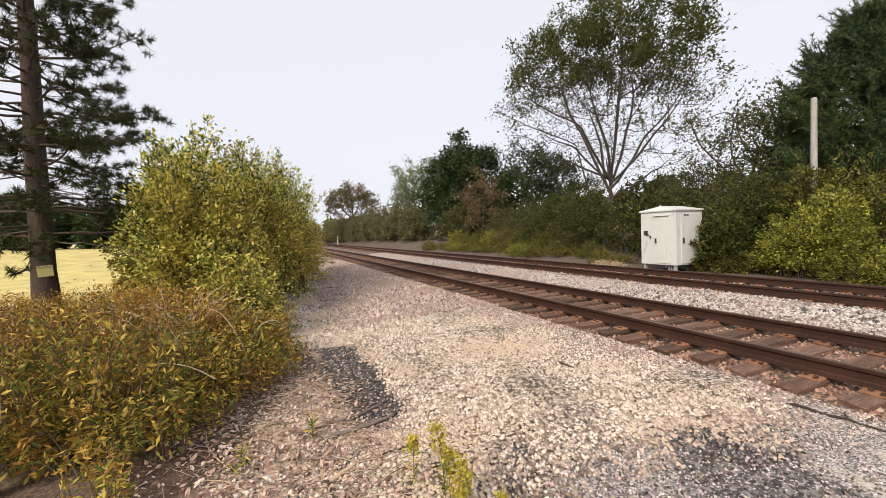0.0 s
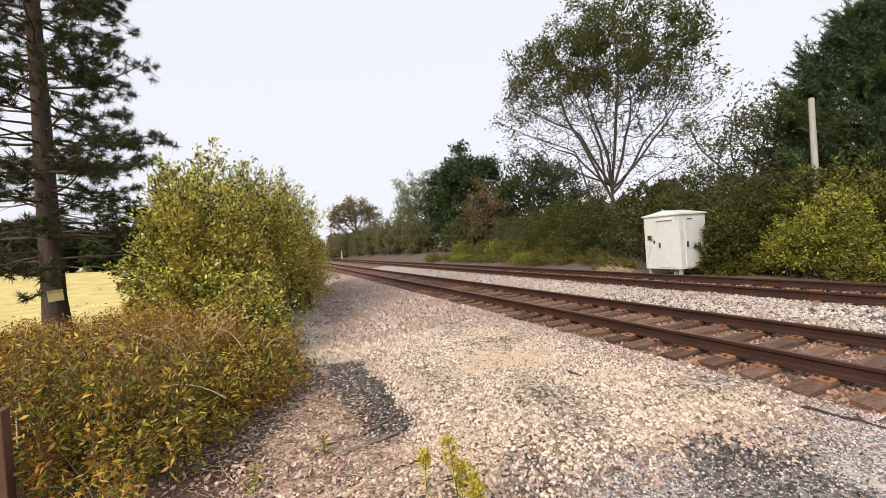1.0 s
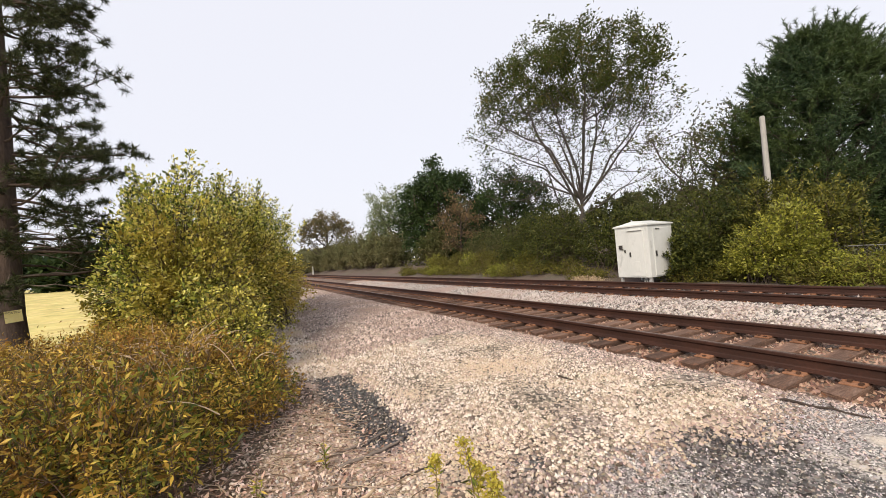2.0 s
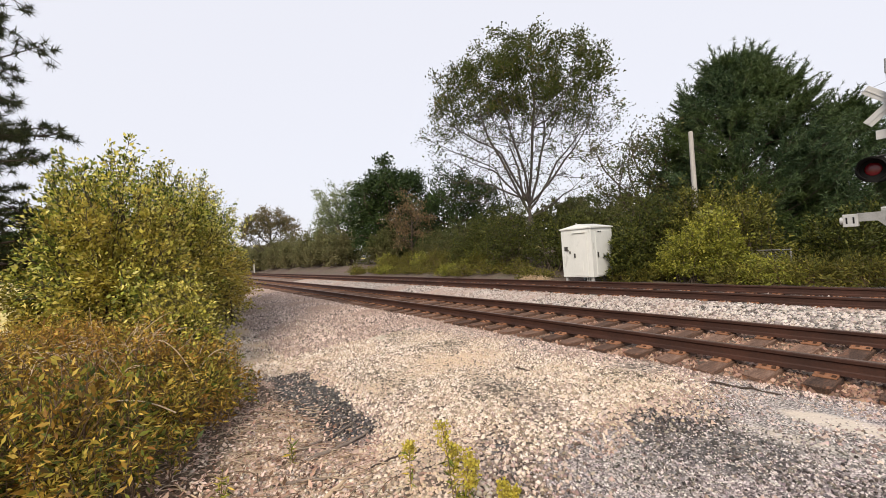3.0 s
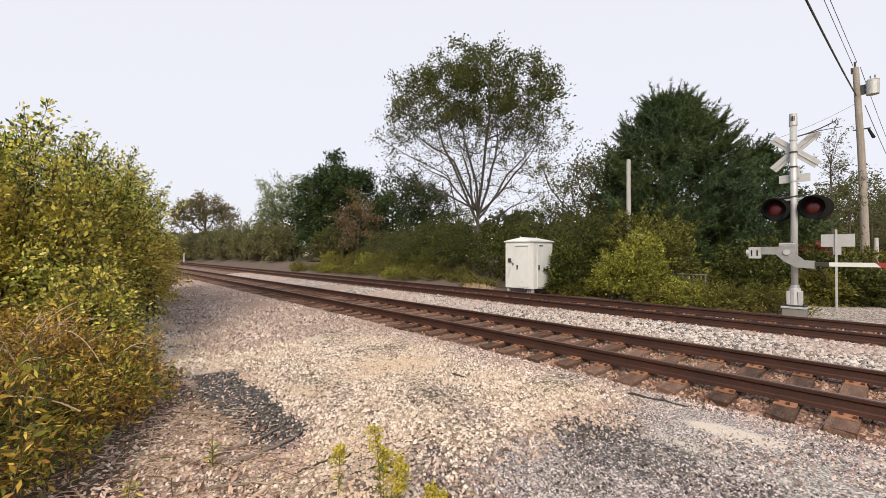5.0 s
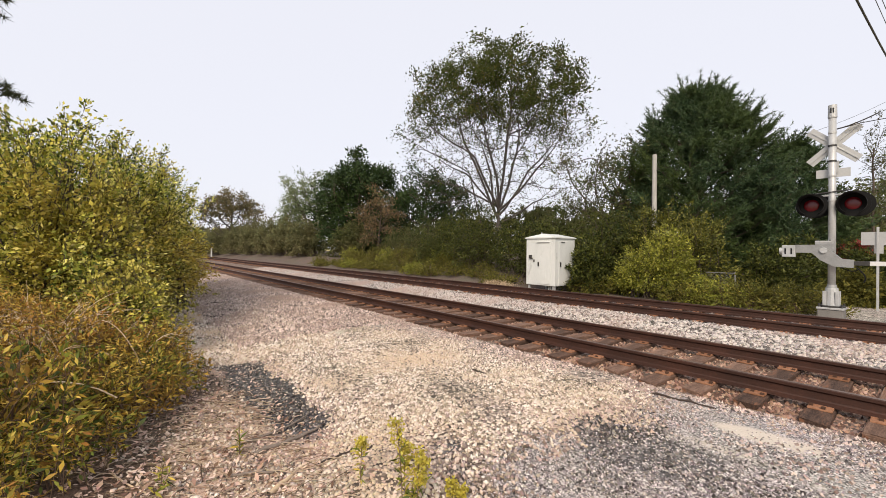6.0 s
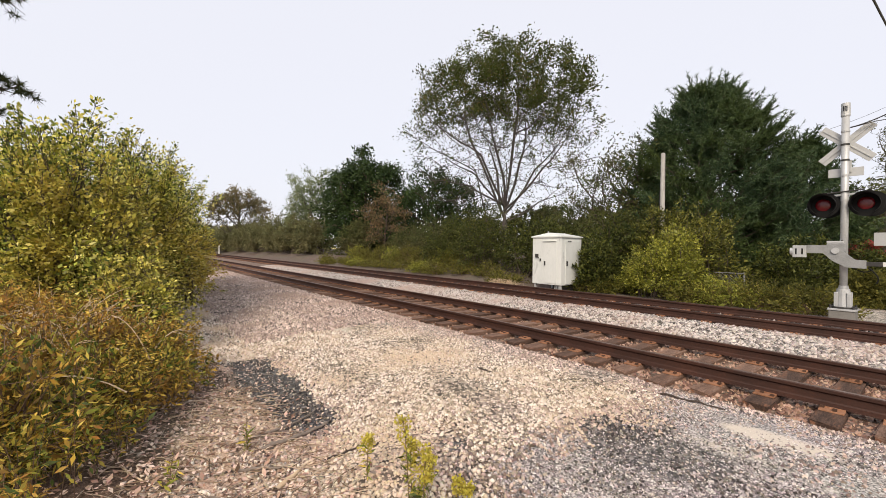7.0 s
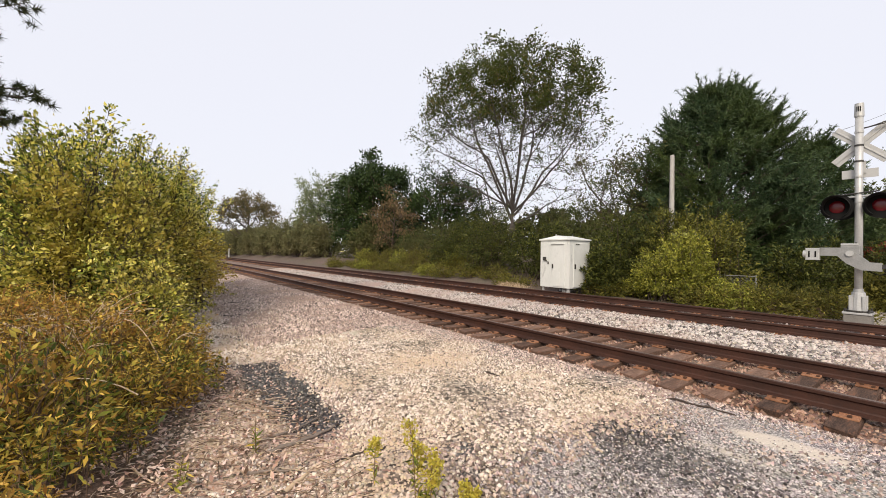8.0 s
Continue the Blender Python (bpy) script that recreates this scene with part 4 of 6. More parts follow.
def bushy_pine(name, at, label, seed, tall, r_max, shoots, material, bark, trunk_r, needles=58, length=0.17, width=0.015):
    """A broad white pine: rising limbs, each ending in many upright bottle-brush shoots."""
    rng = np.random.default_rng(seed)
    ob = thing(name, at, label, "tree")
    tz = np.linspace(0, 1, 14)
    tp = np.stack([rng.normal(0, 0.03, 14), rng.normal(0, 0.03, 14), tz * tall * 0.95], -1)
    v, q = tubes([(tp, trunk_r * (1.1 - 1.02 * tz))], 12)
    child("trunk", mesh_np("trunk", v, q, bark, True), ob)
    paths, base, way, ln = [], [], [], []
    limbs = int(shoots / 26)
    for i in range(limbs):
        f = ((i + rng.uniform()) / limbs) ** 0.9
        a = i * 2.39996 + rng.normal() * 0.3
        lob = 1 + 0.20 * noise.noise((math.cos(a) * 1.6 + seed, math.sin(a) * 1.6, f * 4.0))
        r = r_max * max(0.05, 1 - f ** 2.2) ** 0.68 * (0.86 + 0.14 * min(1.0, f * 5)) * lob * rng.uniform(0.72, 1.08)
        d = np.array([math.cos(a), math.sin(a), 0.0])
        rise = r * rng.uniform(0.25, 0.55)
        ztip = 0.5 + f * (tall - 0.6)
        p0 = np.array([0, 0, max(0.3, ztip - rise)])
        p2 = d * r + np.array([0, 0, ztip])
        lp = bezier(p0, d * r * 0.6 + np.array([0, 0, p0[2] + rise * 0.15]), p2, 8)
        paths.append((lp, (0.012 + 0.009 * r) * np.linspace(1, 0.2, 8)))
        for u in rng.uniform(0.38, 1.0, 26) ** 0.7:
            b0 = np.array([np.interp(u, np.linspace(0, 1, 8), lp[:, k]) for k in range(3)])
            side = np.cross(d, [0, 0, 1.0]) * rng.normal() * 0.75
            w = unit(d * rng.uniform(0.2, 1.0) + side + np.array([0, 0, rng.uniform(0.15, 1.1)]))
            off = unit(side + rng.normal(size=3) * 0.5) * rng.uniform(0, 0.55) * (1.1 - u) ** 0.5
            base.append(b0 + off)
            way.append(w)
            ln.append(rng.uniform(0.30, 0.75) * (1.5 if u > 0.93 else 1.0))
    base, way, ln = np.array(base), np.array(way), np.array(ln)[:, None]
    tip = base + way * ln + np.array([0, 0, 0.12]) * ln
    for b, t in zip(base, tip):
        paths.append((np.array([b, t]), np.array([0.006, 0.003])))
    v, q = tubes(paths, 3)
    tagged(child("branchwork", mesh_np("branchwork", v, q, bark, True), ob), kind="stuff")
    n = len(base)
    u = rng.uniform(0.15, 1.0, (n * needles, 1))
    c = np.repeat(base, needles, 0) * (1 - u) + np.repeat(tip, needles, 0) * u
    dd = unit(np.repeat(way, needles, 0) * 0.75 + rng.normal(size=(n * needles, 3)) * 0.6)
    sd = unit(np.cross(dd, rng.normal(size=(n * needles, 3)))) * width
    v = np.stack([c - sd, c + sd, c + dd * length * rng.uniform(0.7, 1.2, (n * needles, 1))], 1).reshape(-1, 3)
    tagged(child("needles", mesh_np("needles", v, np.arange(len(v)).reshape(-1, 3), material), ob), kind="stuff")
    return ob


def shrub(name, at, label, seed, rx, ry, tall, stems=40, twigs=10, per=9, leaf=0.06, aspect=0.55, leaf_mat=None, bark=None, sprigs=0.3, category="bush", group="", low=0.15, plain=False):
    """Many stems from the ground to a lumpy dome, twigs all along them, leaves on the twigs; a few sprigs stand out."""
    rng = np.random.default_rng(seed)
    ob = thing(name, at, label, category, group)
    paths, pts, ways = [], [], []
    for i, d in enumerate(fib_dirs(stems, low, 0.16, rng)):
        foot = np.array([rng.normal() * rx * 0.25, rng.normal() * ry * 0.25, -0.05])
        lump = rng.uniform(0.80, 1.05)
        tgt = np.array([d[0] * rx, d[1] * ry, 0.12 * tall + d[2] * tall * 0.86]) * lump
        out = rng.uniform() < sprigs
        if out:
            tgt = tgt + unit(d + np.array([0, 0, 1.2])) * rng.uniform(0.15, 0.5) * min(1.0, tall * 0.3)
        ctl = foot * 0.6 + tgt * 0.4 + np.array([0, 0, tall * 0.25])
        pp = bezier(foot, ctl, tgt, 7)
        rr = (0.004 + 0.0035 * tall) * np.linspace(1, 0.12, 7)
        paths.append((pp, rr))
        us = rng.uniform(0.28, 1.0, twigs)
        for u in us:
            t0 = np.array([np.interp(u, np.linspace(0, 1, 7), pp[:, k]) for k in range(3)])
            dr = unit(unit(t0 - np.array([0, 0, tall * 0.3])) * 0.8 + rng.normal(size=3) * 0.6 + np.array([0, 0, 0.15]))
            ln = rng.uniform(0.10, 0.24) * (0.6 + 0.5 * rx) * (0.45 if out and u > 0.85 else 1.0)
            t1 = t0 + dr * ln
            if not plain:
                paths.append((np.array([t0, t1]), np.array([0.004, 0.002]) * (0.7 + 0.2 * tall)))
            n = int(per * rng.uniform(0.6, 1.4) * (0.5 if out and u > 0.85 else 1))
            pts.append(t0 + (t1 - t0) * rng.uniform(0.1, 1.1, (n, 1)) + rng.normal(size=(n, 3)) * ln * 0.28)
            ways.append(np.repeat(dr[None], n, 0))
    pts, ways = np.concatenate(pts), np.concatenate(ways)
    pts[:, 2] = np.maximum(pts[:, 2], 0.04)
    v, q = tubes(paths, 4)
    tagged(child("stemwork", mesh_np("stemwork", v, q, bark, True), ob), kind="stuff")
    v, q = leaf_quads(rng, pts, leaf * (1.15 if plain else 1), aspect, 0.45, 0.1, 0.3, ways, plain)
    tagged(child("foliage", mesh_np("foliage", v, q, leaf_mat), ob), kind="stuff")
    return ob


def conifer(name, at, label, seed, tall, r_low, z_low, whorl, per_whorl, needle, per_tuft, material, bark, trunk_r, shape=0.8, up=0.25, tufts=9, width=0.004, ends_only=0.0, category="tree", fan=0.8, rag=0.25, r_pow=1.0, sub=3, droop_var=0.0):
    """Straight trunk, whorls of limbs, needle tufts on side twigs."""
    rng = np.random.default_rng(seed)
    ob = thing(name, at, label, category)
    k = 14
    tz = np.linspace(0, 1, k)
    tp = np.stack([rng.normal(0, 0.02, k), rng.normal(0, 0.02, k), tz * tall], -1)
    tr = trunk_r * (1 - 0.93 * tz)
    tr[0] *= 1.25
    v, q = tubes([(tp, tr)], 14)
    child("trunk", mesh_np("trunk", v, q, bark, True), ob)
    paths, cs, ax = [], [], []
    z = z_low
    while z < tall * 0.985:
        f = (z - z_low) / (tall - z_low)
        reach = r_low * (1 - f ** r_pow * shape) if shape < 1 else r_low * (1 - f ** r_pow)
        for a in rng.uniform(0, 2 * np.pi) + np.arange(per_whorl) * 2 * np.pi / per_whorl + rng.normal(size=per_whorl) * 0.35:
            ln = max(0.25, reach * rng.uniform(1 - rag, 1 + rag))
            h0 = np.array([0, 0, z + rng.uniform(-0.5, 0.5) * whorl])
            d = np.array([np.cos(a), np.sin(a), 0])
            rise = (up * (0.3 + f) + rng.normal() * droop_var) * ln
            tip = h0 + d * ln + np.array([0, 0, rise])
            ctl = h0 + d * ln * 0.55 + np.array([0, 0, -0.06 * ln])
            bp_ = bezier(h0, ctl, tip, 7) + rng.normal(size=(7, 3)) * 0.012 * ln
            paths.append((bp_, (0.010 + 0.010 * ln) * np.linspace(1, 0.2, 7)))
            nt = max(3, int(tufts * (0.4 + ln / max(r_low, 0.1))))
            for u in np.clip(rng.uniform(ends_only, 1.0, nt), 0, 1):
                b0 = np.array([np.interp(u, np.linspace(0, 1, 7), bp_[:, i]) for i in range(3)])
                side = unit(np.cross(d, [0, 0, 1.0]) * rng.choice([-1, 1]) + d * 0.9 + np.array([0, 0, rng.normal() * 0.35 + up]))
                tl = rng.uniform(0.15, 0.42) * ln * (1.15 - 0.75 * u)
                b1 = b0 + side * tl
                if tl > 0.12:
                    paths.append((np.array([b0, (b0 + b1) / 2 + np.array([0, 0, -0.02]), b1]), np.array([0.008, 0.006, 0.004])))
                for w in np.linspace(1.0, 0.35, sub):
                    cs.append(b0 + (b1 - b0) * w + rng.normal(size=3) * 0.05)
                    ax.append(unit(side + np.array([0, 0, 0.35])))
            cs.append(tip)
            ax.append(unit(d + np.array([0, 0, 0.5])))
        z += whorl * rng.uniform(0.75, 1.25)
    cs.append(np.array([0, 0, tall]))
    ax.append(np.array([0, 0, 1.0]))
    v, q = tubes(paths, 4)
    tagged(child("branchwork", mesh_np("branchwork", v, q, bark, True), ob), kind="stuff")
    v, q = needle_tris(rng, np.array(cs), np.array(ax), per_tuft, needle, width, fan)
    tagged(child("needles", mesh_np("needles", v, q, material), ob), kind="stuff")
    return ob


def on(x, y, dz=0.0):
    return (x, y, level(x, y) + dz)


# the maple and the trees along the far side of the line
maple_stems = [[(0, 0, -0.2), (0, 0, 1.2), (0.05, 0.02, 2.4), (0.1, 0, 3.3), (0.12, 0.1, 5.2), (0.05, 0.1, 7.0)], [(-0.9, -0.5, -0.2), (-1.05, -0.6, 1.6), (-1.15, -0.7, 3.0), (-1.5, -0.9, 4.6), (-1.9, -1.1, 6.4)]]
rm = random.Random(5)
for az, el, far in ((10, 38, 3.6), (52, 52, 3.8), (95, 62, 4.0), (130, 40, 3.4), (165, 58, 4.2), (205, 42, 3.4), (238, 66, 4.2), (280, 48, 3.8), (318, 60, 4.0), (345, 70, 4.4), (60, 24, 3.0), (225, 22, 2.8)):
    ca, sb, ce, se_ = math.cos(radians(az)), math.sin(radians(az)), math.cos(radians(el)), math.sin(radians(el))
    z0 = rm.uniform(2.2, 4.4)
    side = rm.uniform(-0.06, 0.06)
    maple_stems.append([(0.08 + ca * ce * r - sb * side * r * r + rm.uniform(-0.06, 0.06), sb * ce * r + ca * side * r * r, z0 + se_ * r * 0.8 + 0.07 * r * r) for r in (0.05, 0.8, 1.6, 2.4, far)])
grown_tree("maple_tree", on(-20.3, 22), "tall maple with thinning crown and bare lower limbs", 21, maple_stems, 8.75, 6.9, 6.65, 2100, 0.38, 0.25, 0.17, 76, 0.29, LEAF_MAPLE, BARK_GREY, 2.9, bare=(8.7, 11.7), low_cone=0.12, shell=0.5, pipe=1.9, shift=-0.5, lump=0.12, inner=0.5, limb_r=0.085)
grown_tree("oak_tree", on(-41, 21.2), "dense dark green oak with rounded crown", 22, [[(0, 0, -0.2), (0, 0, 1.5), (0.1, 0, 2.6)]], 5.7, 4.6, 5.0, 620, 0.5, 0.32, 0.26, 88, 0.40, LEAF_OAK, BARK_DARK, 1.2, low_cone=0.0, lump=0.3)
grown_tree("oak_tree", on(-31.5, 24), "dull green tree with a broken crown", 23, [[(0, 0, -0.2), (0, 0, 1.2), (-0.2, 0, 2.2)]], 4.4, 4.8, 3.9, 360, 0.5, 0.22, 0.24, 55, 0.36, LEAF_OAK, BARK_DARK, 1.0, low_cone=0.0, lump=0.4)
grown_tree("birch_tree", on(-55, 20.5), "slender pale-leaved tree at the wood's edge", 24, [[(0, 0, -0.2), (0, 0, 2.0), (0.2, 0, 4.0)], [(0.9, 0, -0.2), (1.2, 0.2, 2.0), (1.5, 0.2, 3.6)]], 5.4, 3.4, 5.6, 420, 0.55, 0.2, 0.23, 60, 0.38, LEAF_PALE, BARK_GREY, 0.9, low_cone=0.0, lump=0.35)
grown_tree("cherry_tree", on(-31.0, 18.2), "small tree turning red-brown", 25, [[(0, 0, -0.2), (0, 0, 1.3)]], 3.5, 2.0, 2.6, 220, 0.36, 0.1, 0.16, 26, 0.28, LEAF_RED, BARK_DARK, 0.9, low_cone=0.0, lump=0.35)
grown_tree("maple_tree", on(-80, 16.2), "distant round-headed tree with bare lower limbs", 26, [[(0, 0, -0.2), (0, 0, 2.0), (0.1, 0, 3.8)]], 7.2, 5.2, 4.3, 420, 0.6, 0.26, 0.30, 46, 0.42, LEAF_RUSSET, BARK_GREY, 2.6, bare=(4.0, 8.2), low_cone=0.1, shift=-0.6)
bushy_pine("white_pine", on(-7.35, 22.2), "broad bushy white pine, blue-green", 27, 9.15, 4.3, 7600, NEEDLE_BLUE, BARK_DARK, 0.22)
bushy_pine("white_pine", on(-4.2, 24), "smaller white pine beside the road", 28, 6.4, 2.2, 2400, NEEDLE_BLUE, BARK_DARK, 0.14)
red_pine = conifer("red_pine", on(-10.48, -3.32), "tall red pine with flaky bark and needle tufts", 29, 15, 2.1, 2.0, 0.34, 6, 0.15, 46, NEEDLE, BARK_PINE, 0.21, 0.6, 0.10, 8, 0.0075, ends_only=0.35, fan=2.2, rag=0.22, sub=2, droop_var=0.22)

rd = np.random.default_rng(33)
for i in range(12):  # bare grey lower limbs
    z0 = rd.uniform(1.5, 3.4)
    an = rd.uniform(-1.2, 2.6)
    dd = np.array([math.cos(an), math.sin(an), rd.uniform(-0.25, 0.15)])
    ln = rd.uniform(0.9, 2.0)
    main = bezier(np.array([0, 0, z0]), np.array([0, 0, z0 + 0.1]) + dd * ln * 0.5, np.array([0, 0, z0 - 0.15]) + dd * ln, 7) + rd.normal(size=(7, 3)) * 0.02
    pieces = [(main, np.linspace(0.018, 0.004, 7))]
    for k in range(5):
        s0 = main[2 + k % 5]
        pieces.append((np.array([s0, s0 + unit(dd + rd.normal(size=3) * 0.6) * rd.uniform(0.2, 0.5)]), np.array([0.006, 0.002])))
    v, q = tubes(pieces, 5)
    child("dead_branch", mesh_np("dead_branch", v, q, STICK_GREY, True), red_pine, "bare grey dead branch" if i == 0 else "")
grown_tree("cherry_tree", on(-11.2, 20.6), "sparse small tree beside the white pine", 31, [[(0, 0, -0.2), (0, 0, 1.4), (0.1, 0, 2.2)]], 4.5, 2.4, 3.0, 300, 0.34, 0.11, 0.13, 34, 0.32, LEAF_DULL, BARK_DARK, 1.5, low_cone=0.2, lump=0.3)

# young birches behind the crossing
for i, (bx, by, h) in enumerate(((-1.75, 27, 9.0), (-1.25, 28, 6.2), (-2.2, 31, 5.0), (-0.35, 32, 5.2), (-0.6, 31, 4.6))):
    broadleaf("young_birch", on(bx, by), "thin young birch with sparse leaves", 40 + i, h, 0.9, h * 0.42, h * 0.55, limbs=14, subs=4, twigs=3, per=9, leaf=0.075, leaf_mat=LEAF_DULL, bark=BARK_DARK, fork=0.12, trunk_r=0.06, puff=0.7, group="young birches")

# alder thicket along the path
for i, (bx, by, rx, ry, h) in enumerate(((-9.1, -0.45, 1.55, 1.25, 3.75), (-11.2, 0.25, 1.7, 1.5, 4.2), (-11.9, -1.3, 1.6, 1.2, 4.2), (-13.6, 0.75, 1.9, 1.6, 4.4), (-16.6, 1.35, 2.0, 1.7, 4.8), (-20, 1.7, 2.2, 1.7, 5.0), (-14.6, -1.4, 1.8, 1.5, 4.3))):
    near = i < 4
    shrub("alder_bush", on(bx, by), "large alder bush with yellowing green leaves", 60 + i, rx, ry, h, stems=150 if near else 90, twigs=18 if near else 14, per=17 if near else 9, leaf=0.066 if near else 0.09, leaf_mat=LEAF_ALDER, bark=BARK_DARK, sprigs=0.38, group="alder thicket", low=-0.05, plain=not near)
shrub("bramble_bush", on(-7.7, 0.35), "low green shrub spilling over the path edge", 71, 1.0, 0.8, 1.5, stems=90, twigs=12, per=9, leaf=0.06, leaf_mat=LEAF_ALDER, bark=BARK_DARK, sprigs=0.1, low=-0.05)

# undergrowth on the far side
far_shrubs = [
    (-16.2, 16.2, 2.5, 1.9, 3.7, "dark"), (-19.8, 16.8, 2.6, 2.0, 3.1, "dark"), (-13.0, 16.6, 2.1, 1.8, 3.3, "dark"), (-11.2, 17.2, 1.8, 1.6, 2.9, "dark"),
    (-9.2, 16.6, 1.8, 1.5, 3.5, "dark"), (-7.9, 17.4, 2.0, 1.6, 4.0, "dark"), (-10.2, 19.6, 2.4, 1.8, 4.4, "dull"), (-5.9, 17.0, 1.6, 1.4, 3.6, "olive"), (-7.0, 16.9, 1.2, 1.1, 3.7, "olive"),
    (-6.25, 15.1, 1.15, 0.9, 2.2, "yellow"), (-5.85, 15.5, 0.8, 0.7, 2.75, "yellow"), (-7.0, 15.3, 0.7, 0.7, 1.7, "yellow"), (-8.75, 15.0, 0.75, 0.7, 2.3, "dark"), (-23.5, 18.2, 2.8, 2.0, 3.0, "dull"), (-27.5, 18.6, 2.8, 2.0, 2.6, "dull"), (-36.5, 18.5, 3.4, 2.2, 3.6, "dull"),
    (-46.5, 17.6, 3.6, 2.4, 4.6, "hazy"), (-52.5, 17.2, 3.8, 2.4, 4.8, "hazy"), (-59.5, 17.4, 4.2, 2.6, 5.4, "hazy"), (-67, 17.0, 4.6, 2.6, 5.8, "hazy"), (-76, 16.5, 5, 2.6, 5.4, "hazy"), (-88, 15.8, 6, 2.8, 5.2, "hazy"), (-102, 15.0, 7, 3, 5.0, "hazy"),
    (-13.4, 20.5, 2.4, 2.0, 4.4, "dull"), (-3.6, 19.0, 1.5, 1.3, 2.2, "dark"), (-2.6, 21.5, 1.6, 1.3, 2.4, "dark"), (-1.3, 21.0, 1.1, 1.0, 1.7, "dark"), (-0.65, 19.4, 1.0, 0.9, 1.35, "dark"), (-1.6, 18.6, 0.9, 0.7, 1.2, "bracken"), (0.1, 23.0, 0.9, 0.9, 1.0, "bracken"), (-0.9, 24.5, 1.3, 1.2, 2.0, "bracken"),
]
# "hazy" shrubs get their distance haze from a paler leaf colour
LOOK = {"dark": (LEAF_DARK, "dark green shrub at the wood's edge"), "dull": (LEAF_DULL, "dull green brushy shrub along the line"), "alder": (LEAF_ALDER, "yellowing green shrub behind the track"), "yellow": (LEAF_YELLOW, "bright yellow-green bush behind the far track"), "olive": (LEAF_OLIVE, "olive yellow shrub round the old pole"), "hazy": (LEAF_FAR, "olive brush far along the line, distance haze painted into its leaf colour"), "bracken": (LEAF_BRACKEN, "golden brown undergrowth beside the road")}
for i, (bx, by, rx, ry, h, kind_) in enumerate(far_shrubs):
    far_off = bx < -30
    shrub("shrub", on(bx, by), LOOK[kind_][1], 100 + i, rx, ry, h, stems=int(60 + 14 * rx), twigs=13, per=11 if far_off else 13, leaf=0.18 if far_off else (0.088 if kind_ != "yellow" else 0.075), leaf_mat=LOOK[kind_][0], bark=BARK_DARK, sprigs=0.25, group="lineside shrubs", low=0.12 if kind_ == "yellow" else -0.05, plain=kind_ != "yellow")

# low golden growth on the bank and before the fence
for i in range(40):
    rg = random.Random(500 + i)
    if i < 13:
        bx, by, h = -33 + i * 1.35 + rg.uniform(-0.4, 0.4), 15.9 + rg.uniform(-0.4, 0.5), rg.uniform(0.9, 1.5)
    elif i >= 26:
        bx, by, h = -13.6 - (i - 26) * 1.7 + rg.uniform(-0.5, 0.5), 14.6 + rg.uniform(-0.2, 0.4), rg.uniform(0.4, 0.8)
    else:
        bx, by, h = -8.6 + (i - 13) * 0.58 + rg.uniform(-0.2, 0.2), 15.2 + rg.uniform(-0.3, 0.6), rg.uniform(0.45, 0.8) if i < 20 else rg.uniform(0.65, 0.95)
    if abs(bx + 1.55) < 0.7:
        continue
    shrub("undergrowth_clump", on(bx, by), "golden green weeds on the bank", 540 + i, 1.15, 0.8, h, stems=40, twigs=9, per=7, leaf=0.09, aspect=0.35, leaf_mat=LEAF_BRACKEN if i % 5 else LEAF_YELLOW, bark=STEM_BROWN, sprigs=0.2, category="weeds", group="bank weeds", low=0.0, plain=True)


def tree_line(name, label, seed, p0, p1, n, h, depth, leaf, material, m=420):
    """A far wood: many uneven crowns of loose leaves."""
    rng = np.random.default_rng(seed)
    pts = []
    for i in range(n):
        t = (i + rng.uniform()) / n
        cx, cy = p0[0] + (p1[0] - p0[0]) * t + rng.normal() * depth, p0[1] + (p1[1] - p0[1]) * t + rng.normal() * depth
        hh = h * rng.uniform(0.65, 1.15)
        rr = hh * rng.uniform(0.22, 0.36)
        d = unit(rng.normal(size=(m, 3)))
        c = np.array([cx, cy, level(cx, cy) + hh * 0.52]) + d * np.array([rr, rr, hh * 0.5]) * rng.uniform(0.72, 1.05, (m, 1)) * (1 - 0.35 * np.maximum(d[:, 2:], 0))
        pts.append(c)
    v, q = leaf_quads(rng, np.concatenate(pts), leaf, 0.8, 0.4, plain=True)
    return tagged(new(name, mesh_np(name, v, q, material)), label, "woods", kind="stuff")


tree_line("far_woods", "dark wood beyond the yellow field", 301, (-95, -95), (-88, 4), 120, 9.0, 3.0, 0.9, LEAF_OAK)
# this wood's haze is painted into its leaf colour
tree_line("far_woods", "green wood where the line vanishes, distance haze painted into its leaf colour", 302, (-190, -20), (-170, 60), 60, 9, 6.0, 1.1, LEAF_FAR)
tree_line("far_woods", "low dark wood along the far road", 303, (-14, 70), (60, 95), 60, 6.5, 4.0, 0.42, LEAF_OAK, 900)
tree_line("far_woods", "wood behind the maple", 304, (-70, 34), (-8, 36), 70, 5.2, 2.0, 0.34, LEAF_DULL, 700)
tree_line("far_woods", "dark wood behind the pine", 305, (-10, 33), (-1.8, 38), 18, 4.6, 1.2, 0.26, LEAF_DARK, 900)
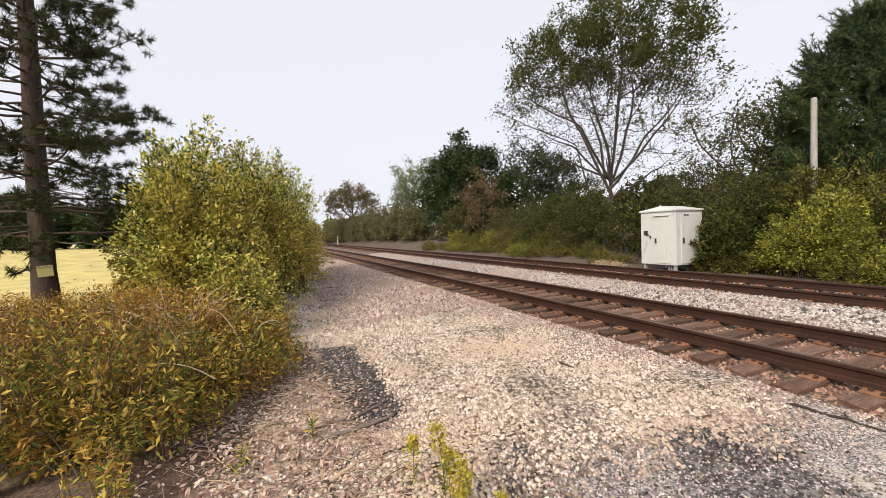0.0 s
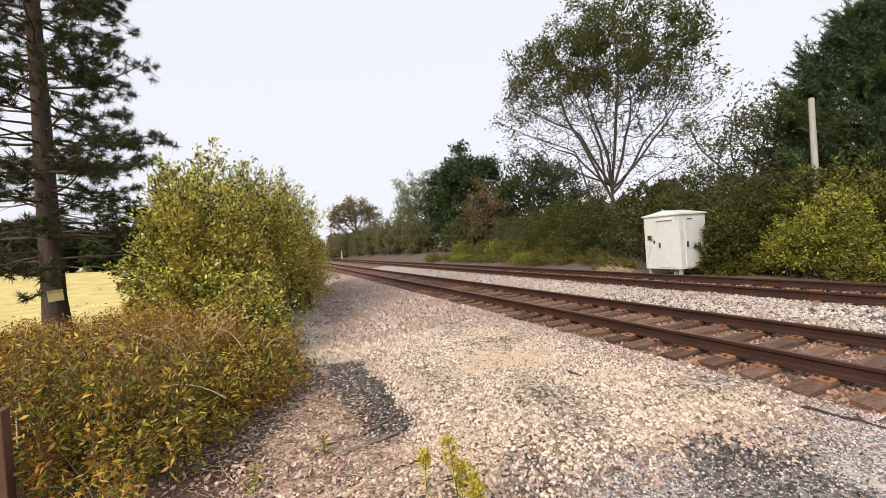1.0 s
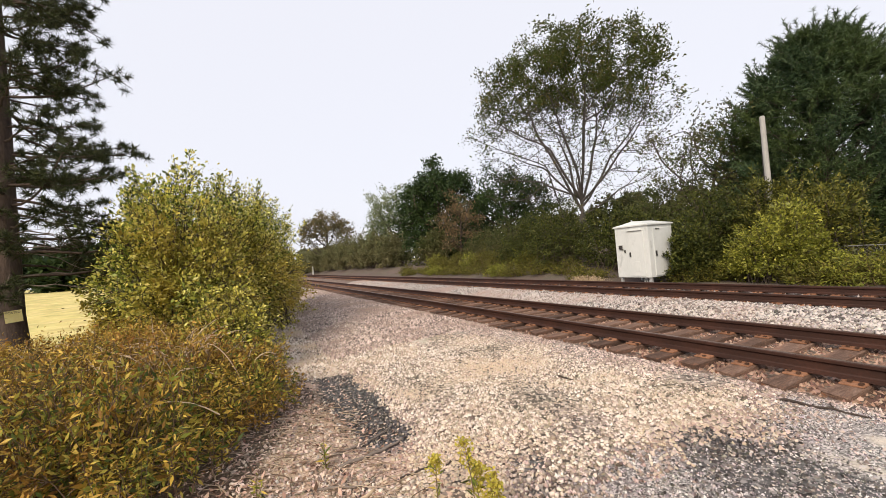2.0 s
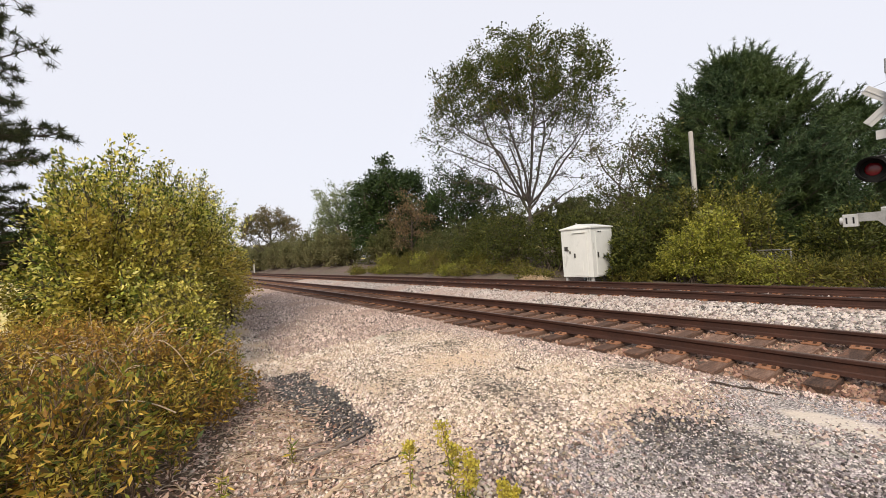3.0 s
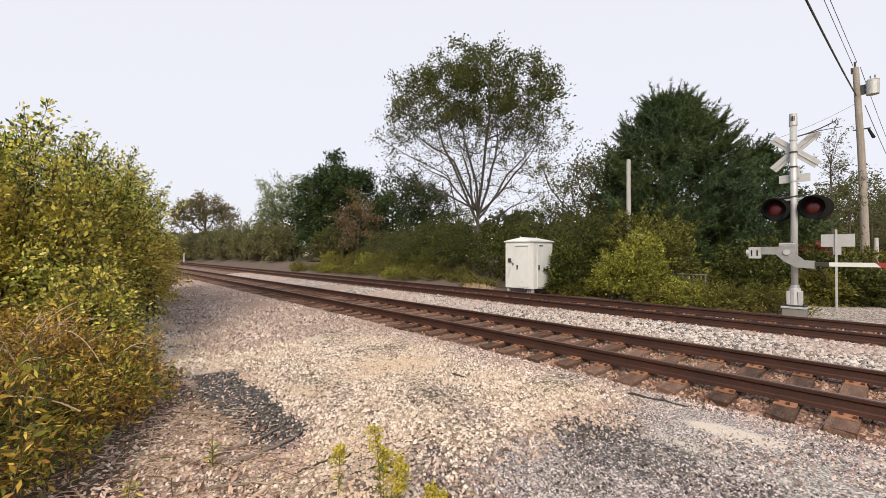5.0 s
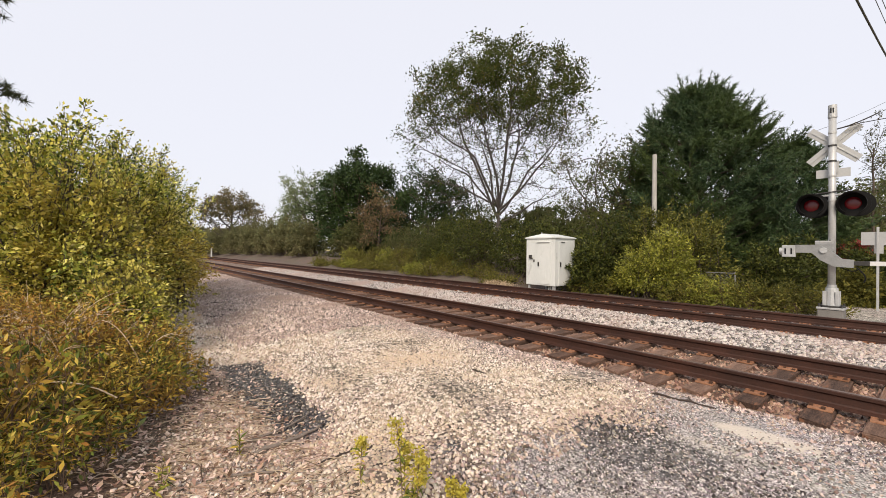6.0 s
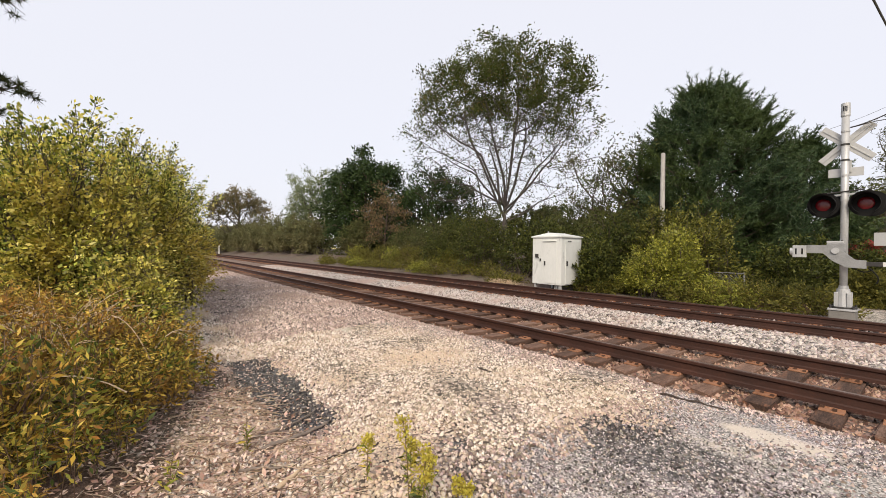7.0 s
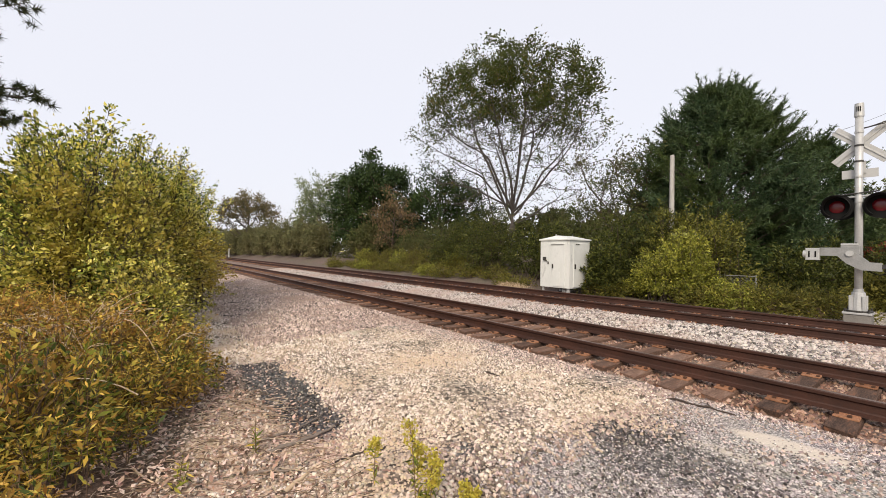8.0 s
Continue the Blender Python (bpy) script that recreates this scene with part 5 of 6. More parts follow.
for i, (tx_, ty_, h_, r_) in enumerate(((-1.5, 42, 7.6, 2.4), (-3.1, 38, 6.4, 2.0), (0.2, 52, 7.0, 2.6), (-0.2, 41, 4.6, 1.5))):
    grown_tree("roadside_tree", on(tx_, ty_), "dull green leafy tree beside the far road", 360 + i, [[(0, 0, -0.2), (0, 0, 1.0), (0.05, 0, h_ * 0.3)]], h_ * 0.56, r_, h_ * 0.46, 200, 0.4, 0.1, 0.17, 46, 0.32, LEAF_DARK if i % 2 else LEAF_DULL, BARK_DARK, 0.8, low_cone=0.0, lump=0.35, group="roadside trees")
broadleaf("sumac", on(-2.0, 22.6), "small crimson autumn shrub behind the signal", 330, 2.0, 0.55, 0.45, 1.7, limbs=14, subs=4, twigs=4, per=8, leaf=0.10, leaf_mat=LEAF_CRIMSON, bark=BARK_DARK, fork=0.3, trunk_r=0.03, category="shrub")


# ---- weeds along the path ----
def weed_thicket(name, label, seed, spots, tall, leaf, per, leaf_mat, stem_mat, aspect=0.22, plume=0.0):
    """Leaning stalks with narrow leaves and feathery heads."""
    rng = np.random.default_rng(seed)
    paths, pts, ways = [], [], []
    for (sx, sy), h in zip(spots, tall):
        z0 = level(sx, sy) - 0.02
        le = rng.normal(size=2) * 0.22 * h
        a, c = np.array([sx, sy, z0]), np.array([sx + le[0], sy + le[1], z0 + h])
        pp = bezier(a, np.array([sx + le[0] * 0.2, sy + le[1] * 0.2, z0 + h * 0.6]), c, 5)
        paths.append((pp[::2], np.array([0.004, 0.003, 0.0014])))
        n = int(per * rng.uniform(0.7, 1.3))
        u = rng.uniform(0.12, 1.0, n) ** 0.8
        b = np.stack([np.interp(u, np.linspace(0, 1, 5), pp[:, k]) for k in range(3)], -1)
        w = unit(rng.normal(size=(n, 3)) * np.array([1, 1, 0.35]) + np.array([0, 0, 0.25]))
        pts.append(b + w * rng.uniform(0, 0.05, (n, 1)))
        ways.append(w)
        if plume and rng.uniform() < plume:
            m = 16
            pts.append(c + rng.normal(size=(m, 3)) * np.array([0.05, 0.05, 0.07]))
            ways.append(unit(rng.normal(size=(m, 3))))
    ob = thing(name, (0, 0, 0), label, "weeds", kind="stuff")
    v, q = tubes(paths, 3)
    tagged(child("stalks", mesh_np("stalks", v, q, stem_mat, True), ob), kind="stuff")
    v, q = leaf_quads(rng, np.concatenate(pts), leaf, aspect, 0.5, 0.15, 0.35, np.concatenate(ways))
    tagged(child("leaves", mesh_np("leaves", v, q, leaf_mat), ob), kind="stuff")
    return ob


rw = np.random.default_rng(77)


wx, wy = rw.uniform(-10.5, -2.6, 4300), rw.uniform(-5.5, 1.4, 4300)
ok = (wy < weed_edge(wx)) & (rw.uniform(0, 1, 4300) < np.clip(1.15 - 0.06 * np.hypot(wx, wy), 0.3, 1)) & (np.hypot(wx - 0.1, wy - 0.6) > 2.7) & ~((wx > -3.45) & (wy < -0.3))
wx, wy = wx[ok], wy[ok]
edge = np.clip((weed_edge(wx) - wy) / 1.3, 0.12, 1)
tall = (0.34 + 0.62 * edge) * rw.uniform(0.7, 1.15, len(wx)) * (1 - 0.4 * blend(-7.0, -10, wx) * blend(-0.5, -2, wy))
clump = np.array([noise.noise((a * 1.6, b * 1.6, 11.0)) for a, b in zip(wx, wy)])
tall = tall * (1 + 1.1 * clump)
tall = np.minimum(tall, np.clip(1.55 - 0.085 * np.hypot(wx, wy), 0.4, 1.1))
sel = rw.uniform(0, 1, len(wx)) + 0.22 * blend(5.0, 3.6, np.hypot(wx, wy)) + 0.6 * np.array([noise.noise((a * 1.1, b * 1.1, 23.0)) for a, b in zip(wx, wy)])
gold = (sel < 0.74)
weed_thicket("goldenrod_thicket", "rusty gold autumn goldenrod thicket beside the path", 81, np.stack([wx, wy], -1)[gold], tall[gold], 0.046, 38, LEAF_WEED, STEM_BROWN, 0.29, 0.6)
weed_thicket("weed_thicket", "yellow-green weeds among the goldenrod", 82, np.stack([wx, wy], -1)[~gold], tall[~gold] * 0.95, 0.054, 32, LEAF_WEED_GREEN, STEM_BROWN, 0.29)

# bushy plants that break up the thicket
for i in range(44):
    rg = random.Random(1200 + i)
    bx = rg.uniform(-8.6, -3.7)
    by = float(weed_edge(np.float64(bx))) - 0.45 - abs(rg.gauss(0, 1.0))
    if by < -3.6 or math.hypot(bx, by) < 3.4:
        continue
    far_ = math.hypot(bx, by)
    h = rg.uniform(0.6, 1.08) * max(0.45, min(1.0, 1.45 - 0.09 * far_)) * (0.75 if by > float(weed_edge(np.float64(bx))) - 0.7 else 1.0)
    pick = rg.random()
    shrub("weed_plant", on(bx, by), "bushy goldenrod plant with yellow-brown leaves" if pick < 0.6 else "bushy green weed with yellowing leaves", 1250 + i, rg.uniform(0.38, 0.6), rg.uniform(0.38, 0.6), h, stems=22, twigs=8, per=8, leaf=0.062, aspect=0.34, leaf_mat=LEAF_WEED if pick < 0.6 else LEAF_WEED_GREEN, bark=STEM_BROWN, sprigs=0.35, category="weeds", group="path-side weeds", low=0.05)

# taller thin sprigs above the thicket
tx, ty = rw.uniform(-7.4, -4.2, 150), rw.uniform(-2.4, 0.1, 150)
weed_thicket("tall_weed_sprigs", "thin brown goldenrod stalks above the thicket", 84, np.stack([tx, ty], -1), rw.uniform(0.85, 1.25, 150) * np.clip(1.4 - 0.08 * np.hypot(tx, ty), 0.6, 1), 0.04, 26, LEAF_WEED, STEM_BROWN, 0.3, 0.9)


# ---- signal cabinet ----
def signal_cabinet():
    x0, x1, y0, y1, z0, z1 = -10.82, -9.40, 13.7, 15.05, 0.26, 2.16
    g = level(-10, 14.2)
    ob = thing("signal_cabinet", ((x0 + x1) / 2, (y0 + y1) / 2, g), "white painted steel railway signal cabinet on short legs", "cabinet")
    w, d = x1 - x0, y1 - y0
    zb, zt = z0 - g, z1 - g
    part("body", box((0, 0, (zb + zt) / 2), (w, d, zt - zb), 0.012), PAINT_CAB, ob)
    # hipped lid with a drip edge
    bm = box((0, 0, zt + 0.02), (w + 0.10, d + 0.10, 0.05), 0.008)
    e, h = 0.04, 0.20
    vs = [bm.verts.new(p) for p in ((-w / 2 - e, -d / 2 - e, zt + 0.046), (w / 2 + e, -d / 2 - e, zt + 0.046), (w / 2 + e, d / 2 + e, zt + 0.046), (-w / 2 - e, d / 2 + e, zt + 0.046), (0, -d / 2 + 0.15, zt + h), (0, d / 2 - 0.15, zt + h))]
    for f in ((0, 1, 4), (1, 2, 5, 4), (2, 3, 5), (3, 0, 4, 5), (3, 2, 1, 0)):
        bm.faces.new([vs[i] for i in f])
    part("roof", bm, PAINT_CAB, ob, "shallow pitched lid")
    door = part("door", box((0.19, -d / 2 - 0.012, (zb + zt) / 2 - 0.06), (0.62, 0.024, 1.66), 0.006), PAINT_CAB, ob)
    part("handle", box((-0.06, -d / 2 - 0.045, zb + 0.86), (0.045, 0.05, 0.17), 0.008), DARK_METAL, door, "dark door handle")
    part("louvre", box((0.20, -d / 2 - 0.028, zb + 0.42), (0.18, 0.012, 0.36), 0.003), PAINT_CAB, door)
    for hz in (0.35, 0.95, 1.5):
        part("hinge", cyl((0.505, -d / 2 - 0.02, zb + hz), (0.505, -d / 2 - 0.02, zb + hz + 0.12), 0.013, n=8), PAINT_CAB, door)
    part("drip_rail", box((0.16, -d / 2 - 0.035, zt - 0.15), (0.62, 0.07, 0.025), 0.004), PAINT_CAB, ob)
    bm = box((-0.47, -d / 2 - 0.035, zb + 1.15), (0.13, 0.07, 0.15), 0.015)
    bm_cyl(bm, (-0.40, -d / 2 - 0.05, zb + 1.12), (-0.36, -d / 2 - 0.05, zb + 1.06), 0.025, n=10)
    part("lock_box", bm, DARK_METAL, ob, "grey hasp and padlock")
    part("latch", box((-0.30, -d / 2 - 0.02, zb + 0.99), (0.05, 0.03, 0.10), 0.005), DARK_METAL, ob)
    side = part("side_door", box((w / 2 + 0.012, 0.05, (zb + zt) / 2 - 0.04), (0.024, 0.95, 1.72), 0.006), PAINT_CAB, ob)
    part("handle", box((w / 2 + 0.045, -0.36, zb + 0.86), (0.05, 0.045, 0.19), 0.008), DARK_METAL, side, "dark door handle")
    for yy in (-0.25, -0.12):
        part("vent", box((w / 2 + 0.03, yy, zt - 0.16), (0.02, 0.09, 0.05), 0.004), DARK_METAL, side)
    for lx in (-w / 2 + 0.1, w / 2 - 0.1):
        for ly in (-d / 2 + 0.1, d / 2 - 0.1):
            part("leg", box((lx, ly, zb / 2 - 0.05), (0.09, 0.09, zb + 0.12), 0.006), GALV, ob)
    for k in range(3):
        part("conduit", cyl((0.30 + k * 0.09, -0.5, zb + 0.01), (0.30 + k * 0.09, -0.5, -0.05), 0.032, n=10), GALV, ob)
    part("vent_cap", cyl((-w / 2 - 0.02, d / 2 - 0.3, zt - 0.1), (-w / 2 - 0.02, d / 2 - 0.3, zt + 0.30), 0.035, 0.03, 10), GALV, ob)
    return ob


signal_cabinet()


# ---- crossing signal ----
def crossing_signal():
    X, Y0 = -1.55, 14.0
    g = level(X, Y0)
    ob = thing("crossing_signal", (X, Y0, g), "galvanised level crossing signal with unlit red lamps and lowered gate", "crossing signal")
    z = lambda a: a - g
    part("foundation", box((0, 0, z(0.13)), (0.46, 0.46, 0.30), 0.02), CONCRETE, ob, "concrete foundation block")
    bm = box((0, 0, z(0.31)), (0.50, 0.50, 0.05), 0.01)
    bm_cyl(bm, (0, 0, z(0.33)), (0, 0, z(0.80)), 0.16, 0.12, 16)
    for a in range(4):
        bm_box(bm, (0.16 * math.cos(a * math.pi / 2 + 0.78), 0.16 * math.sin(a * math.pi / 2 + 0.78), z(0.52)), (0.07, 0.07, 0.40), 0.01)
    part("base_casting", bm, GALV, ob)
    for sx in (-1, 1):
        for sy in (-1, 1):
            part("bolt", cyl((sx * 0.2, sy * 0.2, z(0.28)), (sx * 0.2, sy * 0.2, z(0.42)), 0.022, n=6), DARK_METAL, ob)
    part("mast", cyl((0, 0, z(0.40)), (0, 0, z(5.22)), 0.073, 0.073, 18), GALV, ob, smooth=True)
    cap = part("cap", cyl((0, 0, z(5.0)), (0, 0, z(5.30)), 0.088, 0.082, 18), GALV, ob)
    for k in range(3):
        part("mark", box((-0.03 + 0.03 * k, -0.088, z(5.16)), (0.016, 0.008, 0.12), 0.0), BLACK_METAL, cap, "worn black marking")
    for sgn, nm in ((1, "crossbuck_blade"), (-1, "crossbuck_blade")):
        bm = box((0, 0, 0), (1.22, 0.006, 0.20), 0.002)
        bmesh.ops.transform(bm, matrix=pose(0.01, 0.11 if sgn > 0 else 0.122, z(4.34), 0, 43 * sgn, 0), verts=bm.verts)
        bl = part(nm, bm, SIGN_BACK, ob, "back of crossbuck blade")
        bm = box((0, -0.012, 0), (1.18, 0.018, 0.03), 0.003)
        bmesh.ops.transform(bm, matrix=pose(0.01, 0.11 if sgn > 0 else 0.122, z(4.34), 0, 43 * sgn, 0), verts=bm.verts)
        part("stiffener", bm, GALV, bl)
    pl = part("track_count_plate", box((0, 0.11, z(3.64)), (0.62, 0.006, 0.21), 0.002), SIGN_BACK, ob, "back of small rectangular plate")
    part("bracket", box((0.08, 0.10, z(3.78)), (0.05, 0.03, 0.30), 0.004), GALV, pl)
    for zz in (5.0, 4.62, 4.30, 3.92, 3.55, 3.15, 2.95):
        part("clamp", cyl((0, 0, z(zz) - 0.02), (0, 0, z(zz) + 0.02), 0.083, n=16), DARK_METAL if zz in (4.30, 3.92) else GALV, ob)
    # lamp arm and lamps
    part("lamp_arm", cyl((-0.46, -0.02, z(3.06)), (0.46, -0.02, z(3.10)), 0.028, n=10), GALV, ob)
    part("lamp_arm", cyl((-0.30, -0.07, z(3.13)), (0.34, -0.07, z(3.18)), 0.018, n=10), DARK_METAL, ob)
    for sx, lens in ((-0.37, LENS_DARK), (0.37, LENS_DARK)):
        lamp = part("lamp", cyl((sx, -0.06, z(2.85)), (sx, -0.045, z(2.85)), 0.305, n=36), BLACK_METAL, ob, "black lamp backing disc")
        part("housing", cyl((sx, -0.05, z(2.85)), (sx, 0.16, z(2.85)), 0.17, 0.12, 20), BLACK_METAL, lamp)
        bm = bmesh.new()
        n = 28
        vs = []
        for k in range(n + 1):  # hood: open tube, longest above
            a = math.radians(-60 + 300 * k / n)
            reach = 0.12 + 0.30 * max(0.0, math.sin(a)) ** 0.7
            vs.append([bm.verts.new((sx + r * math.cos(a), -0.06 - y_, z(2.85) + r * math.sin(a))) for r, y_ in ((0.245, 0.0), (0.250, reach), (0.240, reach), (0.235, 0.0))])
        for k in range(n):
            for q in range(3):
                bm.faces.new((vs[k][q], vs[k][q + 1], vs[k + 1][q + 1], vs[k + 1][q]))
        part("hood", bm, BLACK_METAL, lamp)
        bm = bmesh.new()
        bmesh.ops.create_uvsphere(bm, u_segments=20, v_segments=10, radius=0.15, matrix=Matrix.Translation((sx, -0.062, z(2.85))) @ Matrix.Diagonal((1, 0.22, 1, 1)))
        part("lens", bm, lens, lamp, "unlit red lens", smooth=True)
        # a smaller lamp pair faces the other way
        part("rear_disc", cyl((sx + 0.06, 0.20, z(2.85)), (sx + 0.06, 0.215, z(2.85)), 0.305, n=30), BLACK_METAL, lamp)
    # gate: counterweights, curved arm bracket, boom
    cw = part("counterweight", box((-0.78, -0.20, z(1.70)), (0.26, 0.14, 0.30), 0.012), GALV, ob)
    for k in (-1, 1):
        part("slot", box((-0.78 + k * 0.06, -0.272, z(1.70)), (0.03, 0.012, 0.15), 0.002), BLACK_METAL, cw)
    part("weight_end", cyl((-0.96, -0.2, z(1.70)), (-0.90, -0.2, z(1.70)), 0.09, n=16), GALV, cw)
    bm = bmesh.new()
    prof_t = [(-0.66, 1.86), (-0.20, 1.86), (0.02, 1.70), (0.20, 1.52), (0.40, 1.50)]
    prof_b = [(-0.66, 1.66), (-0.34, 1.66), (-0.18, 1.48), (0.06, 1.33), (0.40, 1.31)]
    rows_ = []
    for (ax_, az), (bx_, bz) in zip(prof_t, prof_b):
        rows_.append([bm.verts.new((ax_, -0.22, z(az))), bm.verts.new((bx_, -0.22, z(bz))), bm.verts.new((bx_, -0.12, z(bz))), bm.verts.new((ax_, -0.12, z(az)))])
    for r0, r1 in zip(rows_, rows_[1:]):
        for q in range(4):
            bm.faces.new((r0[q], r0[(q + 1) % 4], r1[(q + 1) % 4], r1[q]))
    bm.faces.new(rows_[0])
    bm.faces.new(rows_[-1][::-1])
    part("gate_bracket", bm, GALV_DULL, ob, "dull grey curved casting")
    mech = part("gate_mechanism", box((-0.12, 0.02, z(1.80)), (0.34, 0.36, 0.22), 0.02), GALV_DULL, ob)
    part("mechanism_lid", box((-0.14, 0.02, z(1.935)), (0.30, 0.34, 0.05), 0.012), GALV, mech)
    for k in (-1, 1):
        part("bolt", cyl((-0.14 + k * 0.11, -0.08, z(1.95)), (-0.14 + k * 0.11, -0.08, z(1.985)), 0.018, n=6), DARK_METAL, mech)
    part("base_flange", cyl((0, 0, z(0.335)), (0, 0, z(0.375)), 0.25, 0.25, 22), DARK_METAL, ob, "dark flange ring")
    part("mast_collar", cyl((0, 0, z(0.80)), (0, 0, z(0.88)), 0.10, 0.085, 18), GALV_DULL, ob)
    part("pivot", cyl((-0.12, -0.26, z(1.72)), (-0.12, -0.10, z(1.72)), 0.07, n=16), GALV, ob)
    part("boom_sleeve", box((0.50, -0.17, z(1.42)), (0.32, 0.07, 0.10), 0.006), DARK_METAL, ob)
    boom = part("gate_boom", box((2.9, -0.17, z(1.42)), (4.5, 0.035, 0.10), 0.004), GATE_WHITE, ob, "white and red striped gate boom")
    for k in range(5):
        bm = bmesh.new()
        xa = 1.42 + k * 0.82
        vs = [bm.verts.new((xa + a, -0.17 + b, z(1.42) + c)) for b in (-0.021, 0.021) for a, c in ((0.10, -0.053), (0.52, -0.053), (0.42, 0.053), (0.0, 0.053))]
        for f in ((0, 1, 2, 3), (7, 6, 5, 4), (0, 4, 5, 1), (2, 6, 7, 3), (1, 5, 6, 2), (3, 7, 4, 0)):
            bm.faces.new([vs[i] for i in f])
        part("red_stripe", bm, GATE_RED, boom)
    v, q = tubes([(bezier(np.array([0.42, -0.17, z(1.34)]), np.array([0.66, -0.17, z(1.12)]), np.array([0.56, -0.16, z(0.98)]), 8), np.full(8, 0.016)), (bezier(np.array([0.10, -0.1, z(1.40)]), np.array([0.35, -0.1, z(1.12)]), np.array([0.5, -0.16, z(1.3)]), 8), np.full(8, 0.012))], 6)
    child("boom_cable", mesh_np("boom_cable", v, q, BLACK_METAL, True), ob)
    v, q = tubes([(bezier(np.array([0.08, 0, z(4.70)]), np.array([0.35, 0, z(4.72)]), np.array([0.78, 0, z(4.92)]), 8), np.full(8, 0.014))], 6)
    child("cable_stub", mesh_np("cable_stub", v, q, DARK_METAL, True), ob)
    v, q = tubes([(np.array([[0.08, 0, z(4.69)], [0.5, 0, z(4.75)], [0.90, 0, z(4.76)]]), np.full(3, 0.010))], 6)
    child("cable_stub", mesh_np("cable_stub", v, q, DARK_METAL, True), ob)
    return ob


crossing_signal()


# ---- poles, signs, wires ----
def utility_pole():
    x, y, h = -0.85, 30.0, 11.3
    g = level(x, y)
    ob = thing("utility_pole", (x, y, g), "tall weathered wooden utility pole with grey transformer", "utility pole")
    v, q = tubes([(np.array([[0.06, 0, -0.2], [0.03, 0, 3.5], [-0.05, 0, 7.0], [-0.15, 0, 9.6], [-0.22, 0, h - g]]), np.array([0.19, 0.17, 0.15, 0.135, 0.125]))], 14)
    child("pole", mesh_np("pole", v, q, POLE_WOOD, True), ob)
    part("pole_top", cyl((-0.22, 0, h - g), (-0.22, 0, h - g + 0.05), 0.127, 0.10, 14), POLE_WOOD, ob)
    tr = part("transformer", cyl((0.38, -0.1, 9.75), (0.38, -0.1, 10.45), 0.24, 0.25, 20), GALV, ob, "grey drum transformer", smooth=False)
    part("lid", cyl((0.38, -0.1, 10.45), (0.38, -0.1, 10.52), 0.26, 0.20, 20), GALV, tr)
    for k in (-0.08, 0.08):
        part("bushing", cyl((0.38 + k, -0.1, 10.5), (0.38 + k, -0.1, 10.72), 0.03, 0.02, 8), DARK_METAL, tr)
    part("hanger", box((0.08, -0.03, 10.1), (0.36, 0.08, 0.5), 0.01), DARK_METAL, ob)
    part("insulator", cyl((-0.24, 0, h - g + 0.04), (-0.24, 0, h - g + 0.34), 0.04, 0.05, 10), DARK_METAL, ob)
    part("insulator", cyl((-0.36, 0, h - g - 0.25), (-0.36, 0, h - g + 0.05), 0.035, 0.045, 10), DARK_METAL, ob)
    part("bracket", box((-0.02, 0, 8.1), (0.62, 0.06, 0.06), 0.008), DARK_METAL, ob)
    part("cable_closure", cyl((0.22, 0, 8.05), (0.40, -0.2, 7.55), 0.05, 0.07, 10), BLACK_METAL, ob)
    return ob


utility_pole()


def wire(name, label, a, b, sag, r):
    a, b = np.array(a, float), np.array(b, float)
    t = np.linspace(0, 1, 24)[:, None]
    p = a + (b - a) * t - np.array([0, 0, 1.0]) * 4 * sag * t * (1 - t)
    v, q = tubes([(p, np.full(24, r))], 5)
    return tagged(new(name, mesh_np(name, v, q, WIRE, True)), label, "cable")


wire("power_line", "thick black overhead cable over the crossing", (-1.06, 30, 9.9), (-2.94, -34, 9.6), 1.15, 0.030)
wire("power_line", "thin overhead power line over the crossing", (-1.16, 30, 11.45), (-3.75, -34, 11.0), 0.17, 0.012)
wire("power_line", "thin overhead power line over the crossing", (-1.02, 30, 11.6), (-3.46, -34, 11.0), 0.57, 0.012)
wire("power_line", "overhead line running away along the road", (-0.9, 30, 11.3), (2.2, 86, 9.6), 0.8, 0.013)
wire("power_line", "overhead line running away along the road", (-0.75, 30, 9.3), (2.4, 86, 8.6), 0.9, 0.016)
wire("service_wire", "thin wire from the old pole to the utility pole", (-7.5, 18, 5.66), (-1.05, 30, 9.5), 0.75, 0.008)


def plain_pole(name, label, x, y, h, r0, r1, material, lean=(0, 0)):
    g = level(x, y)
    ob = thing(name, (x, y, g), label, "pole")
    v, q = tubes([(np.array([[0, 0, -0.2], [lean[0] * 0.5, lean[1] * 0.5, (h - g) * 0.5], [lean[0], lean[1], h - g]]), np.array([r0, (r0 + r1) / 2, r1]))], 12)
    child("shaft", mesh_np("shaft", v, q, material, True), ob)
    part("top", cyl((lean[0], lean[1], h - g - 0.005), (lean[0] * 1.01, lean[1], h - g + 0.03), r1, r1 * 0.7, 12), material, ob)
    return ob


old_pole = plain_pole("old_pole", "short bleached grey wooden pole above the shrubs", -7.5, 18, 5.76, 0.11, 0.085, POLE_PALE)
part("hook", cyl((0.06, 0, 5.05), (0.22, 0, 5.12), 0.015, n=6), DARK_METAL, old_pole)
v, q = tubes([(np.array([[-0.085, 0.02, 5.0], [-0.13, 0.02, 4.0], [-0.11, 0.02, 3.0]]), np.full(3, 0.012))], 5)
child("ground_wire", mesh_np("ground_wire", v, q, DARK_METAL, True), old_pole)
plain_pole("marker_pole", "pale wooden stub pole beside the utility pole", -0.42, 30.2, 2.5, 0.10, 0.09, POLE_PALE)
